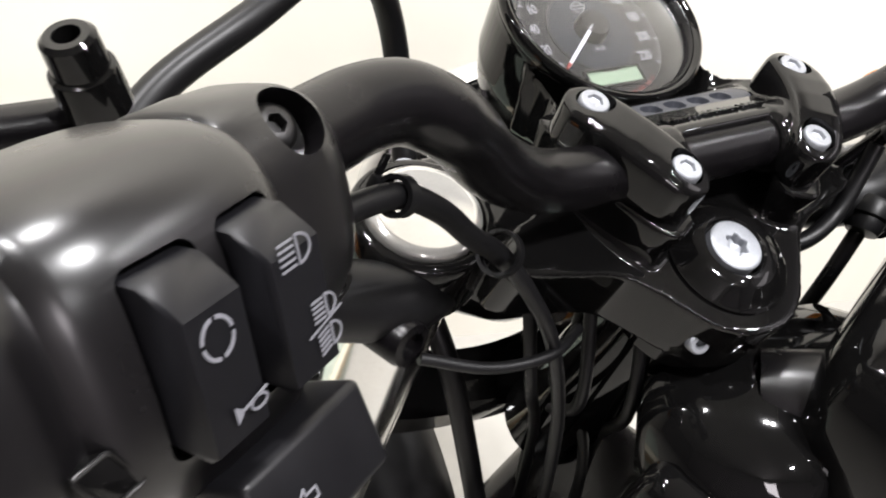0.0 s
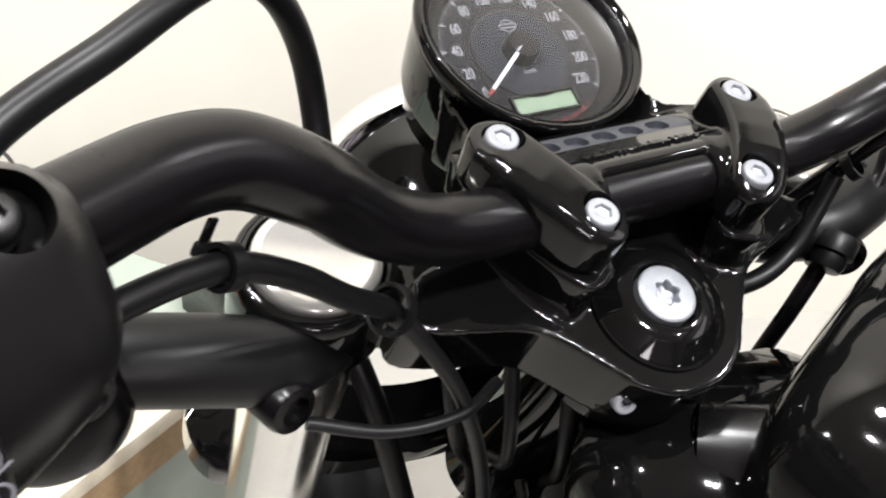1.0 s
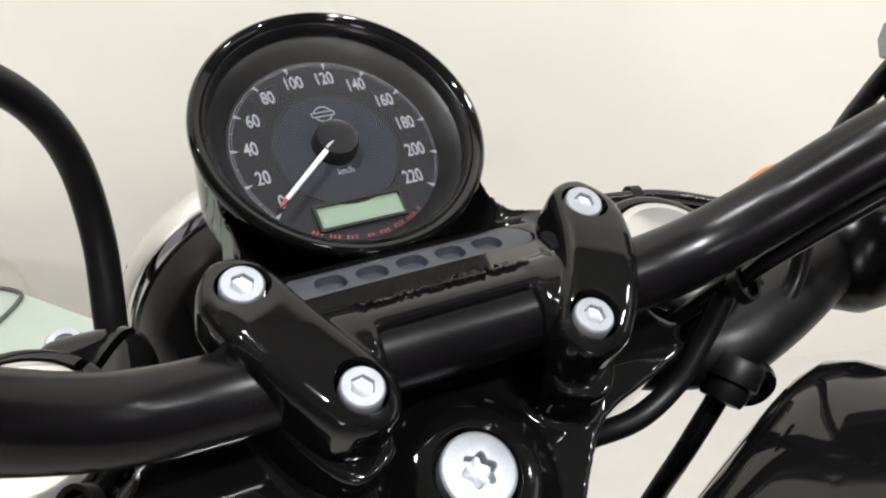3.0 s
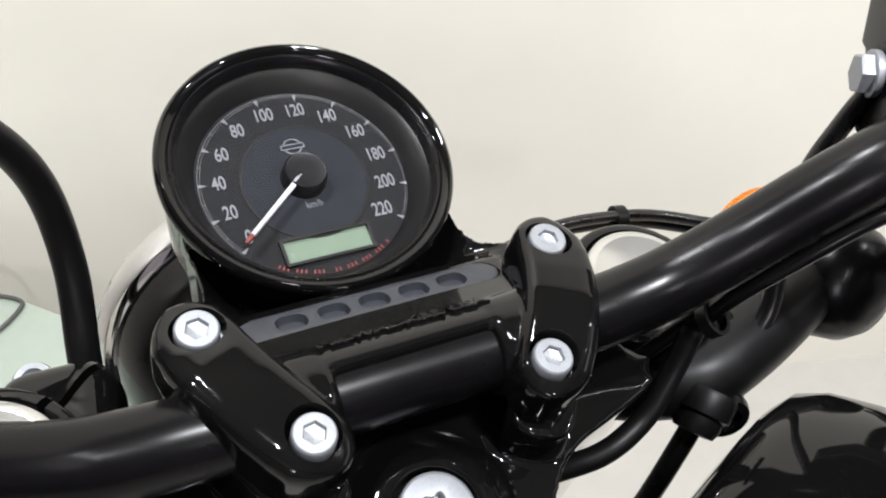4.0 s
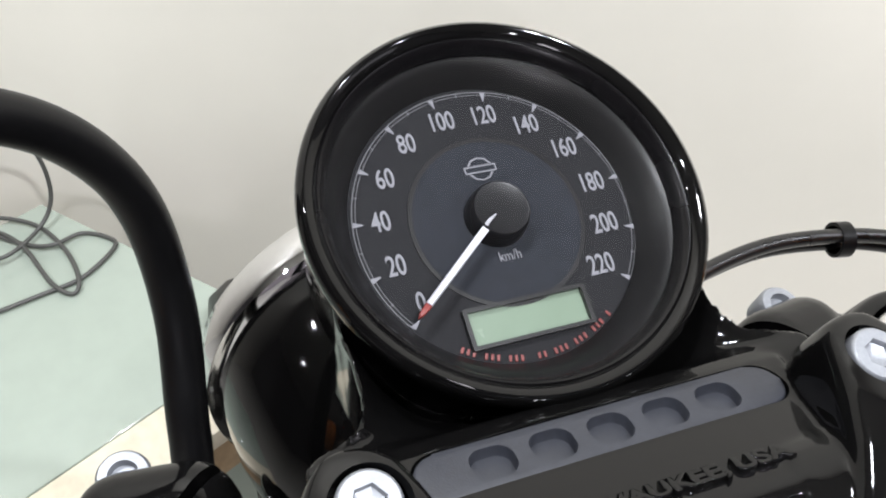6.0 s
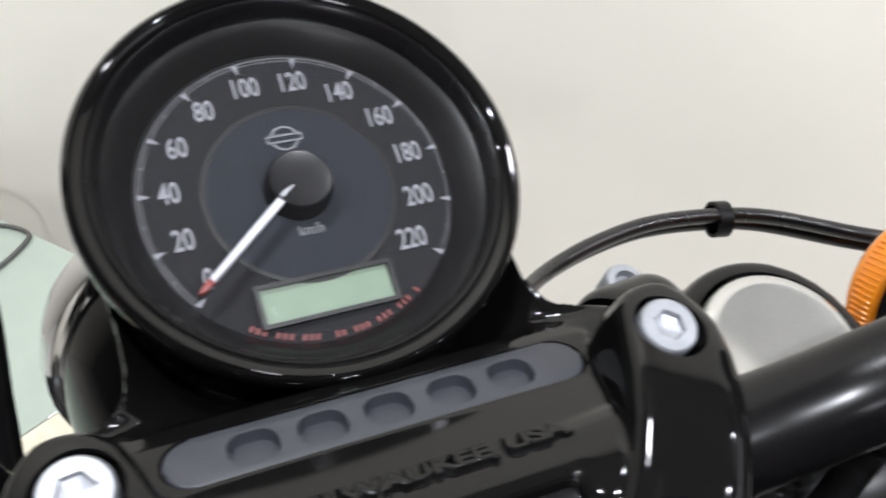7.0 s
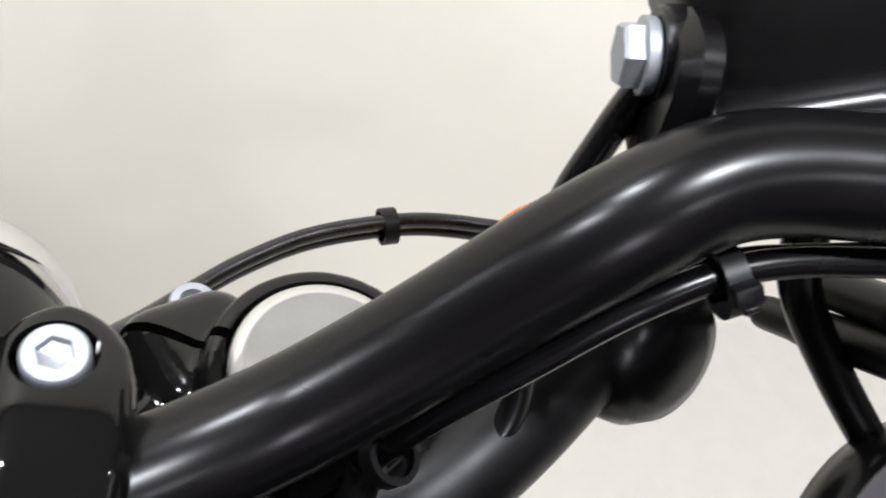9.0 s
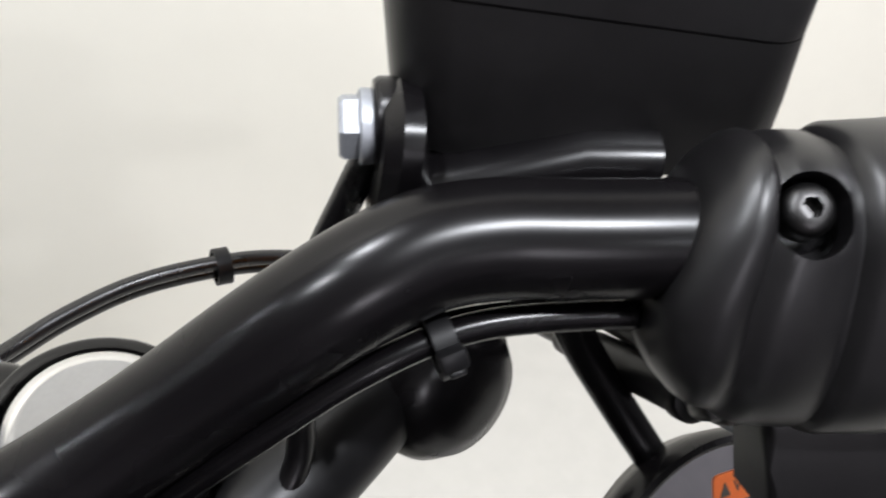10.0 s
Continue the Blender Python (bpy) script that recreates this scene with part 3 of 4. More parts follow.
for i in range(36):
    t = 2 * math.pi * i / 36
    r = 0.0050 + 0.0008 * math.cos(6 * t)
    star.append((r * math.cos(t), r * math.sin(t)))
socket_bolt(TOP @ pose(0, 0, 0.0045), 0.0126, 0.0046, top, star, 0.0045, "stem_bolt", "zinc steering stem bolt with a star socket")
for side in (1, -1):
    FK = basis(V(side * 0.1245, 0.0310, 0.9877) - FN * 0.0095, FN)
    cap = part("fork_cap", lathe([(0.0254, -0.012), (0.0254, 0.0066), (0.0250, 0.0080), (0.0244, 0.0088), (0.0214, 0.0098), (0.0208, 0.0097), (0.0203, 0.0095), (0.0003, 0.0096)], FK, 64), CAP, top, "polished metal fork cap", angle=35)
    part("pinch_bolt", lathe([(0.0072, -0.006), (0.0072, 0.0035), (0.0064, 0.0048), (0.0040, 0.0050), (0.0036, 0.002)], basis((side * 0.1055, 0.0812, 0.9655), FN), 28), ZINC, top, "zinc pinch bolt head")
    FT = basis(V(side * 0.1245, 0.0310, 0.9877) - FN * 0.02, FN)
    part("fork_tube", lathe([(0.0245, -0.34), (0.0245, -0.03)], FT, 48), ALU, bike, "pale metal fork tube")
    part("fork_slider", lathe([(0.031, -0.80), (0.031, -0.36), (0.029, -0.33), (0.0255, -0.325)], FT, 40), GLOSS, bike, "black lower fork leg")

# steering head, lower clamp and the dark parts between the forks
part("steering_head", lathe([(0.030, -0.20), (0.030, -0.05), (0.034, -0.048), (0.034, -0.027)], TOP, 40), GLOSS, bike, "gloss black frame head")
part("lower_fork_clamp", slab(outline, -0.235, -0.205, TOPF, 0.005, 3), GLOSS, bike, "black lower fork clamp", angle=50)

# front wheel between the fork legs
WH = basis((0.0, 0.345, 0.305), (1, 0, 0), (0, 1, 0))
wheel = part("front_wheel", lathe([(0.225, -0.030), (0.262, -0.048), (0.290, -0.042), (0.303, -0.022), (0.306, 0.0), (0.303, 0.022), (0.290, 0.042), (0.262, 0.048), (0.225, 0.030)], WH, 72, caps=False), RUBBER, bike, "black rubber front tyre", angle=50)
part("rim", lathe([(0.226, -0.028), (0.215, -0.024), (0.212, 0.0), (0.215, 0.024), (0.226, 0.028)], WH, 72, caps=False), GLOSS, wheel, "black wheel rim")
part("axle_hub", lathe([(0.012, -0.10), (0.030, -0.045), (0.030, 0.045), (0.012, 0.10)], WH, 32), GLOSS, wheel, "black wheel hub")
for k in range(18):
    a0 = 2 * math.pi * k / 18
    s = 0.03 if k % 2 else -0.03
    part("spoke", tube([WH @ V(0.028 * math.cos(a0), 0.028 * math.sin(a0), s), WH @ V(0.213 * math.cos(a0 + 0.12), 0.213 * math.sin(a0 + 0.12), 0)], 0.002, 6, smooth=False), CHROME, wheel)

# headlight
HL = basis((0.005, 0.167, 0.877), (0, 0.999, 0.0))
headlight = part("headlight", lathe([(0.012, -0.098), (0.035, -0.092), (0.055, -0.078), (0.069, -0.056), (0.076, -0.030), (0.0785, -0.008), (0.0785, 0.0)], HL, 64), GLOSS, bike, "gloss black headlight bowl")
part("headlight_rim", lathe([(0.0785, -0.006), (0.083, -0.004), (0.0845, 0.003), (0.0835, 0.012), (0.079, 0.017), (0.073, 0.016), (0.073, 0.0)], HL, 64), CHROME, headlight, "chrome headlight rim")
part("headlight_lens", lathe([(0.073, 0.012), (0.05, 0.020), (0.02, 0.0235), (0.001, 0.024)], HL, 48), CLEAR, headlight, "clear headlight lens")

# turn signals
for side in (1, -1):
    ax = V(-0.03 * side, 0.93, -0.36).normalized()
    c = V(side * 0.2243, 0.0585, 0.9518)
    TS = basis(c, ax)
    signal = part("turn_signal", lathe([(0.001, -0.0690), (0.013, -0.0683), (0.0210, -0.0652), (0.0262, -0.058), (0.0285, -0.047), (0.0298, -0.030), (0.0302, -0.012), (0.0298, -0.0085)], TS, 48), SATIN, bike, "satin black bullet turn signal")
    part("amber_lens", lathe([(0.0290, -0.0085), (0.0312, -0.0075), (0.0315, -0.002), (0.0300, 0.004), (0.024, 0.009), (0.012, 0.0125), (0.001, 0.0135)], TS, 72), AMBER, signal, "ribbed amber lens")
    for i in range(90):
        if i == 0:
            first = part("lens_rib", rbox(0.0012, 0.0010, 0.0085, TS @ pose(0.0311, 0, -0.0022), 0.0004, 1), AMBER, signal)
        else:
            o = new("lens_rib", first.data)
            o.parent = signal
            o.matrix_basis = TS @ Matrix.Rotation(2 * math.pi * i / 90, 4, "Z") @ TS.inverted()
    # the stalk on the clutch side sits a little further out and forward
    swing = V(0, 0, 0) if side > 0 else V(-0.0115, 0.010, 0.0065)
    stem = [V(side * x, y, z) + swing * k for x, y, z, k in ((0.100, 0.016, 0.944, 1), (0.115, 0.008, 0.949, 1), (0.130, 0.001, 0.954, 1), (0.142, -0.001, 0.957, 1), (0.165, 0.003, 0.9625, 1), (0.19, 0.010, 0.967, 0.85), (0.218, 0.020, 0.971, 0.6))]
    part("stalk", tube(stem, [0.0120, 0.0150, 0.0160, 0.0166, 0.0168, 0.0166, 0.0164], 28), RUBBER, signal, "satin black stalk")
    part("stalk_bolt", lathe([(0.010, -0.02), (0.0105, 0.004), (0.0095, 0.007), (0.006, 0.0075), (0.0055, 0.004), (0.001, 0.004)], basis(V(side * 0.1400, -0.0150, 0.9490) + swing, (side * -0.25, -0.75, 0.1)), 28), SATIN, signal, "black stalk bolt")

# ---- left switch housing ----
E1 = -GL
LN = V(0.5, -0.76, 0.42)
LN = (LN - LN.dot(E1) * E1).normalized()
E3 = LN.cross(E1)
SW = Matrix((E1, LN, E3)).transposed().to_4x4()
FACE_O = V(-0.2415, -0.1022, 1.1059)
SW.translation = FACE_O - 0.039 * LN - 0.0024 * E3
# rings along the bar: x, up, down, towards the rider, away
rows = [(-0.066, 0.021, 0.022, 0.0215, 0.021), (-0.064, 0.0235, 0.026, 0.0245, 0.023), (-0.056, 0.0250, 0.030, 0.0285, 0.024), (-0.050, 0.0252, 0.032, 0.0298, 0.024), (-0.0465, 0.0245, 0.0325, 0.0288, 0.024), (-0.0435, 0.0238, 0.032, 0.0272, 0.024), (-0.0415, 0.0240, 0.032, 0.0272, 0.024), (-0.0395, 0.0256, 0.034, 0.0296, 0.025), (-0.0370, 0.0266, 0.036, 0.0314, 0.025), (-0.028, 0.0277, 0.0385, 0.0336, 0.026),
        (-0.018, 0.0281, 0.040, 0.0343, 0.026), (-0.008, 0.0280, 0.040, 0.0342, 0.026), (-0.001, 0.0275, 0.040, 0.0337, 0.026), (0.0040, 0.0268, 0.0395, 0.0328, 0.0258), (0.0078, 0.0259, 0.0385, 0.0314, 0.0255), (0.0104, 0.0250, 0.0375, 0.0296, 0.0250), (0.0120, 0.0243, 0.0365, 0.0272, 0.0245), (0.0127, 0.0241, 0.0360, 0.0240, 0.0240), (0.0133, 0.0250, 0.0355, 0.0226, 0.0238), (0.0140, 0.0256, 0.035, 0.0224, 0.0235), (0.026, 0.0257, 0.0325, 0.0216, 0.023), (0.036, 0.0250, 0.030, 0.0210, 0.0225), (0.041, 0.0236, 0.028, 0.0196, 0.0215), (0.045, 0.0215, 0.025, 0.0178, 0.020), (0.049, 0.018, 0.021, 0.0150, 0.017)]
switch = part("switch_housing", skin(bmesh.new(), [egg(SW, x, u, d, f, b, 3.1, 72) for x, u, d, f, b in rows]), PLASTIC, bike, "satin black left switch housing", angle=60)


def rocker(x, parent, name, label):
    """A tall rocker button: sloping top, ridge and long face."""
    prof = [(-0.0205, 0.031), (-0.0225, 0.0385), (-0.0215, 0.0405), (0.0030, 0.0425), (0.0040, 0.0417), (0.0088, 0.0362), (0.0098, 0.030)]
    w = 0.0069
    rings = []
    for s, k in ((-1.0, 0.96), (-0.9, 1.0), (0.9, 1.0), (1.0, 0.96)):
        rings.append([SW @ V(x + s * w, 0.030 + (y - 0.030) * (k if abs(s) < 1 else 0.9), z * k + 0.0024) for z, y in prof])
    body = skin(bmesh.new(), rings)
    bmesh.ops.bevel(body, geom=[e for e in body.edges if len(e.link_faces) == 2 and e.calc_face_angle(0) > 0.4], offset=0.0016, segments=3, profile=0.5, affect="EDGES")
    ob = part(name, body, BUTTON, parent, label, angle=40)
    return ob


AO = FACE_O - SW.translation
bx = AO.dot(E1)
rocker(bx - 0.0028, switch, "beam_switch", "dark grey headlight beam rocker switch")
rocker(bx - 0.0232, switch, "hazard_switch", "dark grey hazard and horn rocker switch")
wells = bmesh.new()
for x in (bx - 0.0028, bx - 0.0232):
    rings = [[SW @ V(x + px * k, y, pz * k - 0.0040) for px, pz in stadium(0.0077, 0.0174, 0.0030, 5)] for y, k in ((0.0225, 0.98), (0.0290, 1.0), (0.0325, 1.01), (0.0345, 1.02), (0.050, 1.03))]
    skin(wells, rings)
carve(switch, wells)


ICON = Matrix(((1, 0, 0, 0), (0, 0.045, 1, 0), (0, 1, 0, 0), (0, 0, 0, 1)))


def icon_frame(x, z):
    return SW @ Matrix.Translation((x, 0.0424 + (z - 0.002) * 0.045, z)) @ ICON


def stroke(pts, w, m, bm, closed=False):
    """A thin raised line through points in the plane of m."""
    p = [Vector((x, y, 0)) for x, y in pts]
    q = list(zip(p, p[1:] + ([p[0]] if closed else []))) if closed else list(zip(p, p[1:]))
    for a, b in q:
        d = (b - a).normalized() * w / 2
        s = V(-d.y, d.x, 0)
        slab([((a - d * 0.5 + s).x, (a - d * 0.5 + s).y), ((a - d * 0.5 - s).x, (a - d * 0.5 - s).y), ((b + d * 0.5 - s).x, (b + d * 0.5 - s).y), ((b + d * 0.5 + s).x, (b + d * 0.5 + s).y)][::-1], 0, 0.0002, m, bm=bm)


def lamp_icon(m, bm, s=1.0, dip=False):
    out = [(0.0, -0.0022 * s), (0.0, 0.0022 * s)] + [(0.0028 * s * math.sin(t), 0.0022 * s * math.cos(t)) for t in np.linspace(0.2, math.pi - 0.2, 9)]
    stroke(out, 0.0005, m, bm, True)
    for i in range(5):
        y = (-0.0020 + 0.0010 * i) * s
        stroke([(-0.0008 * s, y), (-0.0040 * s, y - (0.0007 * s if dip else 0))], 0.00045, m, bm)


sgn = icon_frame(bx - 0.0036, 0.0050)
bm = bmesh.new()
lamp_icon(sgn @ pose(0.0012, 0, 0), bm, 1.2)
part("high_beam_icon", bm, PRINT, switch, "pale high beam symbol")
bm = bmesh.new()
low = icon_frame(bx + 0.0004, -0.0104)
lamp_icon(low @ pose(0.0012, 0.0026, 0), bm, 0.95)
lamp_icon(low @ pose(0.0012, -0.0032, 0), bm, 0.95, True)
stroke([(-0.0048, -0.0012), (0.0052, 0.0008)], 0.0004, low, bm)
part("low_beam_icon", bm, PRINT, switch, "pale flash and low beam symbol")
bm = bmesh.new()
hz = icon_frame(bx - 0.0240, 0.0001)
for k in range(4):
    arc = np.linspace(math.pi / 2 * k + 0.12, math.pi / 2 * k + 1.45, 8)
    band = [(0.0037 * math.cos(t), 0.0038 * math.sin(t)) for t in arc] + [(0.0030 * math.cos(t), 0.0031 * math.sin(t)) for t in arc[::-1]]
    part("icon_arc", slab(band[::-1], 0, 0.0002, hz), PRINT, switch, "pale quarter of the hazard ring")
bm = bmesh.new()
hn = icon_frame(bx - 0.0206, -0.0134)
stroke([(-0.0030, -0.0006), (0.0036, 0.0006)], 0.0005, hn, bm)
stroke([(0.0013 + 0.0019 * math.cos(t), -0.0010 + 0.0011 * math.sin(t)) for t in np.linspace(0, 2 * math.pi, 14)], 0.0005, hn, bm)
for k in range(4):
    stroke([(-0.0040 + 0.0004 * k, -0.0006 - 0.0013 + 0.0003 * k), (-0.0040 + 0.0004 * k, -0.0006 + 0.0013 - 0.0003 * k)], 0.0005, hn, bm)
part("horn_icon", bm, PRINT, switch, "pale horn symbol")
tp = SW @ Matrix.Translation((bx - 0.006, 0.0279, -0.0415)) @ pose(0, 0, 0, 10, 0, 0)
part("turn_signal_button", rbox(0.036, 0.020, 0.020, tp, 0.0020, 3), BUTTON, switch, "dark grey turn signal button")
AR = tp @ Matrix.Translation((-0.0065, 0.0101, -0.0015)) @ Matrix(((1, 0, 0, 0), (0, 0, 1, 0), (0, 1, 0, 0), (0, 0, 0, 1)))
bm = bmesh.new()
stroke([(-0.003, 0.0), (0.0, 0.0024), (0.0, 0.001), (0.003, 0.001), (0.003, -0.001), (0.0, -0.001), (0.0, -0.0024)], 0.0005, AR, bm, True)
part("turn_icon", bm, PRINT, switch, "pale outlined arrow symbol")
# clamp screw sunk in its round pocket, the small tab and the lower screw
SC = SW @ V(0.0335, 0.0106, 0.0154)
sax = (-0.18 * E1 + 0.86 * LN + 0.46 * E3).normalized()
carve(switch, lathe([(0.0008, -0.0100), (0.0080, -0.0045), (0.0084, 0.004), (0.0094, 0.012), (0.0110, 0.030)], basis(SC, sax, E1) @ pose(0.0016, -0.0012, 0), 40))
dome_screw(basis(SC, sax), 0.0060, switch, "housing_screw", "dark button-head socket screw")
TT = SW @ Matrix.Translation((-0.0413, 0.0296, -0.0163)) @ Matrix(((1, -0.46, 0, 0), (0, 0, 1, 0), (0.04, 0.89, 0, 0), (0, 0, 0, 1)))
part("trigger_tab", slab(stadium(0.0035, 0.0047, 0.0010, 3), -0.008, 0.0, TT, 0.0004), GLOSS, switch, "small gloss black tab")
# the highlight on the tab's edges, put in as a thin steel-coloured rim
edge = [TT @ V(x, y, 0) for x, y in stadium(0.0036, 0.0048, 0.0010, 3)]
part("tab_highlight", tube(edge + edge[:2], 0.0005, 8, smooth=False), DARK_STEEL, switch, "steel-grey rim in place of a highlight")
part("under_screw", lathe([(0.0050, -0.01), (0.0050, 0.0008), (0.0042, 0.0018), (0.0022, 0.0018), (0.0020, -0.001)], basis((-0.2191, -0.0758, 1.0681), LN - 0.6 * E3), 24), DARK_STEEL, switch, "small dark screw")

# ---- clutch perch, lever and cable ----
perch = part("clutch_perch", skin(bmesh.new(), [egg(SW, x, u, d, f, b, 2.4, 32) for x, u, d, f, b in ((-0.030, 0.021, 0.02, 0.015, 0.045), (-0.026, 0.024, 0.021, 0.018, 0.052), (-0.008, 0.025, 0.021, 0.018, 0.052), (-0.004, 0.022, 0.02, 0.015, 0.046))]), GLOSS, bike, "gloss black clutch perch")
part("pivot_bolt", lathe([(0.0090, -0.022), (0.0088, -0.0105), (0.0086, -0.0095), (0.0074, -0.0090), (0.0071, 0.000), (0.0058, 0.0012), (0.0036, 0.0012), (0.0034, -0.004)], basis((-0.2588, -0.0025, 1.0985), (-0.26, -0.1, 0.96)), 28), GLOSS, perch, "black pivot bolt with a socket")
part("clutch_lever", skin(bmesh.new(), [oval(V(*c), V(0.004, 0.007, 0), V(0, 0, h), 2.6, 16) for c, h in (((-0.255, 0.004, 1.071), 0.006), ((-0.28, 0.000, 1.073), 0.0065), ((-0.32, -0.022, 1.076), 0.007), ((-0.38, -0.06, 1.084), 0.0065), ((-0.42, -0.085, 1.09), 0.008))]), SATIN, perch, "satin black clutch lever")
part("clutch_cable", tube([(-0.2560, 0.0350, 1.0230), (-0.2220, 0.0656, 1.0391), (-0.1809, 0.0829, 1.0538), (-0.1477, 0.1022, 1.0622), (-0.1225, 0.1245, 1.0568), (-0.1018, 0.1354, 1.0378), (-0.0883, 0.1390, 1.0092), (-0.0842, 0.1294, 0.9746), (-0.0872, 0.1089, 0.9397), (-0.0887, 0.0874, 0.8984), (-0.075, 0.05, 0.84), (-0.05, 0.02, 0.72)], 0.0066, 20), RUBBER, bike, "thick black clutch cable in a bow")

# wiring under the left bar
part("wiring_harness", tube([(-0.2400, -0.0700, 1.064), (-0.2220, -0.0560, 1.064), (-0.2050, -0.0460, 1.0625), (-0.1800, -0.0345, 1.0550), (-0.1570, -0.0255, 1.0365), (-0.1350, -0.0160, 1.0120), (-0.1140, -0.0090, 0.9915), (-0.099, -0.014, 0.972), (-0.082, -0.020, 0.940), (-0.062, -0.020, 0.88), (-0.045, -0.015, 0.80), (-0.03, -0.01, 0.7)], [0.0040, 0.0040, 0.0040, 0.0042, 0.0043, 0.0043, 0.0043, 0.0036, 0.0034, 0.0034, 0.0034, 0.0034], 18), RUBBER, bike, "black wiring loom in a smooth sleeve")
strap((-0.1800, -0.0345, 1.0550), (0.8, 0.35, -0.45), 0.0050, 0.0050, bike, tail=0.007, spin=230)
strap((-0.1140, -0.0090, 0.9925), (0.75, 0.2, -0.62), 0.0080, 0.0042, bike, tail=0)
for k, (x0, y0, x1, y1) in enumerate(((-0.05, -0.005, -0.02, 0.03), (-0.03, -0.02, 0.0, 0.0), (-0.072, 0.015, -0.03, 0.02), (-0.01, 0.03, -0.015, -0.01))):
    part("loom_wire", tube([(x0, y0, 0.945), ((x0 + x1) / 2 - 0.012, y0 - 0.012, 0.88), (x1, y1, 0.80), (x1 + 0.01, y1, 0.66)], 0.0034, 10), RUBBER, bike, "black wire")
part("cross_wire", tube([(-0.145, -0.012, 0.948), (-0.115, -0.022, 0.940), (-0.085, -0.024, 0.938), (-0.06, -0.012, 0.934)], 0.0026, 10), RUBBER, bike, "thin black wire")
part("lower_bolt", lathe([(0.0050, -0.008), (0.0050, 0.0006), (0.0042, 0.0016), (0.0024, 0.0016), (0.0020, -0.001)], basis((-0.0277, -0.0512, 0.950), (-0.3, -0.8, 0.4)), 24), ZINC, bike, "small zinc bolt")
part("lock_barrel", lathe([(0.020, -0.03), (0.021, 0.03), (0.019, 0.034), (0.002, 0.034)], basis((0.035, -0.085, 0.925), (0.6, -0.6, 0.3)), 28), PLASTIC, bike, "black lock barrel on the frame head")
part("neck_cover", skin(bmesh.new(), [oval(V(*c), V(w, 0, 0), V(0, 0.02, h), 3.2, 28) for c, w, h in (((0.03, -0.040, 0.875), 0.055, 0.035), ((0.035, -0.055, 0.875), 0.075, 0.052), ((0.05, -0.085, 0.875), 0.085, 0.056), ((0.07, -0.13, 0.87), 0.085, 0.055))]), GLOSS, bike, "gloss black cover behind the frame head", angle=60)
part("engine_head", rbox(0.20, 0.24, 0.10, pose(0.03, -0.055, 0.685, 0, 0, 22), 0.03, 4), SATIN, bike, "black engine top under the frame")
part("coil_box", rbox(0.07, 0.05, 0.09, pose(-0.015, -0.072, 0.845, 10, 0, 25), 0.012, 3), GLOSS, bike, "black box in front of the tank")

# ---- fuel tank, turned away from the bars ----
TK = V(0.375, -0.927, 0.0)
TW = V(0.927, 0.375, 0.0)
tank_rows = [(0.000, 0.060, 0.030, 0.932), (0.003, 0.076, 0.045, 0.932), (0.008, 0.087, 0.054, 0.932), (0.018, 0.094, 0.061, 0.931), (0.035, 0.099, 0.066, 0.931), (0.06, 0.103, 0.069, 0.930), (0.12, 0.110, 0.073, 0.928), (0.20, 0.119, 0.075, 0.925), (0.32, 0.125, 0.074, 0.918), (0.44, 0.11, 0.062, 0.90), (0.50, 0.07, 0.035, 0.885)]
T0 = V(0.086, -0.052, 0)
part("fuel_tank", skin(bmesh.new(), [oval(T0 + TK * s + V(0, 0, z), TW * w, V(0, 0, h), 2.7, 40) for s, w, h, z in tank_rows]), GLOSS, bike, "gloss black fuel tank", angle=70)

# ---- right controls ----
E1R = -GR
RN = V(-0.5, -0.76, 0.42)
RN = (RN - RN.dot(E1R) * E1R).normalized()
SR = Matrix((GR, RN, GR.cross(RN))).transposed().to_4x4()
if SR.col[2].z < 0:
    SR = Matrix((GR, RN, -GR.cross(RN))).transposed().to_4x4()
SR.translation = V(0.206, -0.0365, 1.0795)
rows = [(0.0135, 0.0130, 0.0200, 0.0130, 0.0130), (0.0150, 0.0165, 0.0270, 0.0162, 0.0155), (0.0175, 0.0195, 0.0310, 0.0186, 0.018), (0.0210, 0.0222, 0.0350, 0.0206, 0.0185), (0.0245, 0.0228, 0.0375, 0.0210, 0.019), (0.0272, 0.0216, 0.0385, 0.0200, 0.019), (0.0288, 0.0206, 0.0390, 0.0190, 0.019), (0.0302, 0.0210, 0.0400, 0.0197, 0.0195), (0.0320, 0.0220, 0.0415, 0.0212, 0.020), (0.0350, 0.0224, 0.0425, 0.0218, 0.020), (0.0455, 0.0222, 0.0440, 0.0220, 0.021),
        (0.0472, 0.0212, 0.0440, 0.0212, 0.020), (0.0486, 0.0212, 0.0440, 0.0212, 0.020), (0.0500, 0.0228, 0.0450, 0.0232, 0.021), (0.0520, 0.0240, 0.0455, 0.0248, 0.022), (0.0640, 0.0245, 0.0460, 0.0265, 0.023), (0.085, 0.026, 0.044, 0.030, 0.025), (0.105, 0.025, 0.038, 0.028, 0.025), (0.112, 0.020, 0.026, 0.022, 0.022)]
shell = skin(bmesh.new(), [egg(SR, x, u, d, f, b, 2.3, 64) for x, u, d, f, b in rows])
into = SR.inverted()
for v in shell.verts:
    q = into @ v.co
    q.x += 0.34 * max(q.z + 0.010, 0.0) * min(max((0.046 - q.x) / 0.030, 0.0), 1.0)
    v.co = SR @ q
rbox(0.0150, 0.0080, 0.0050, SR @ pose(0.0330, 0.0010, 0.0205, 0, 8, 0), 0.0018, 3, shell)
switch_r = part("throttle_housing", shell, SOFT, bike, "satin black right switch and throttle housing", angle=60)
sxr = (SR @ V(-0.12, 0.86, 0.46) - SR.translation).normalized()
SRB = SR @ V(0.0392, 0.0152, 0.0098)
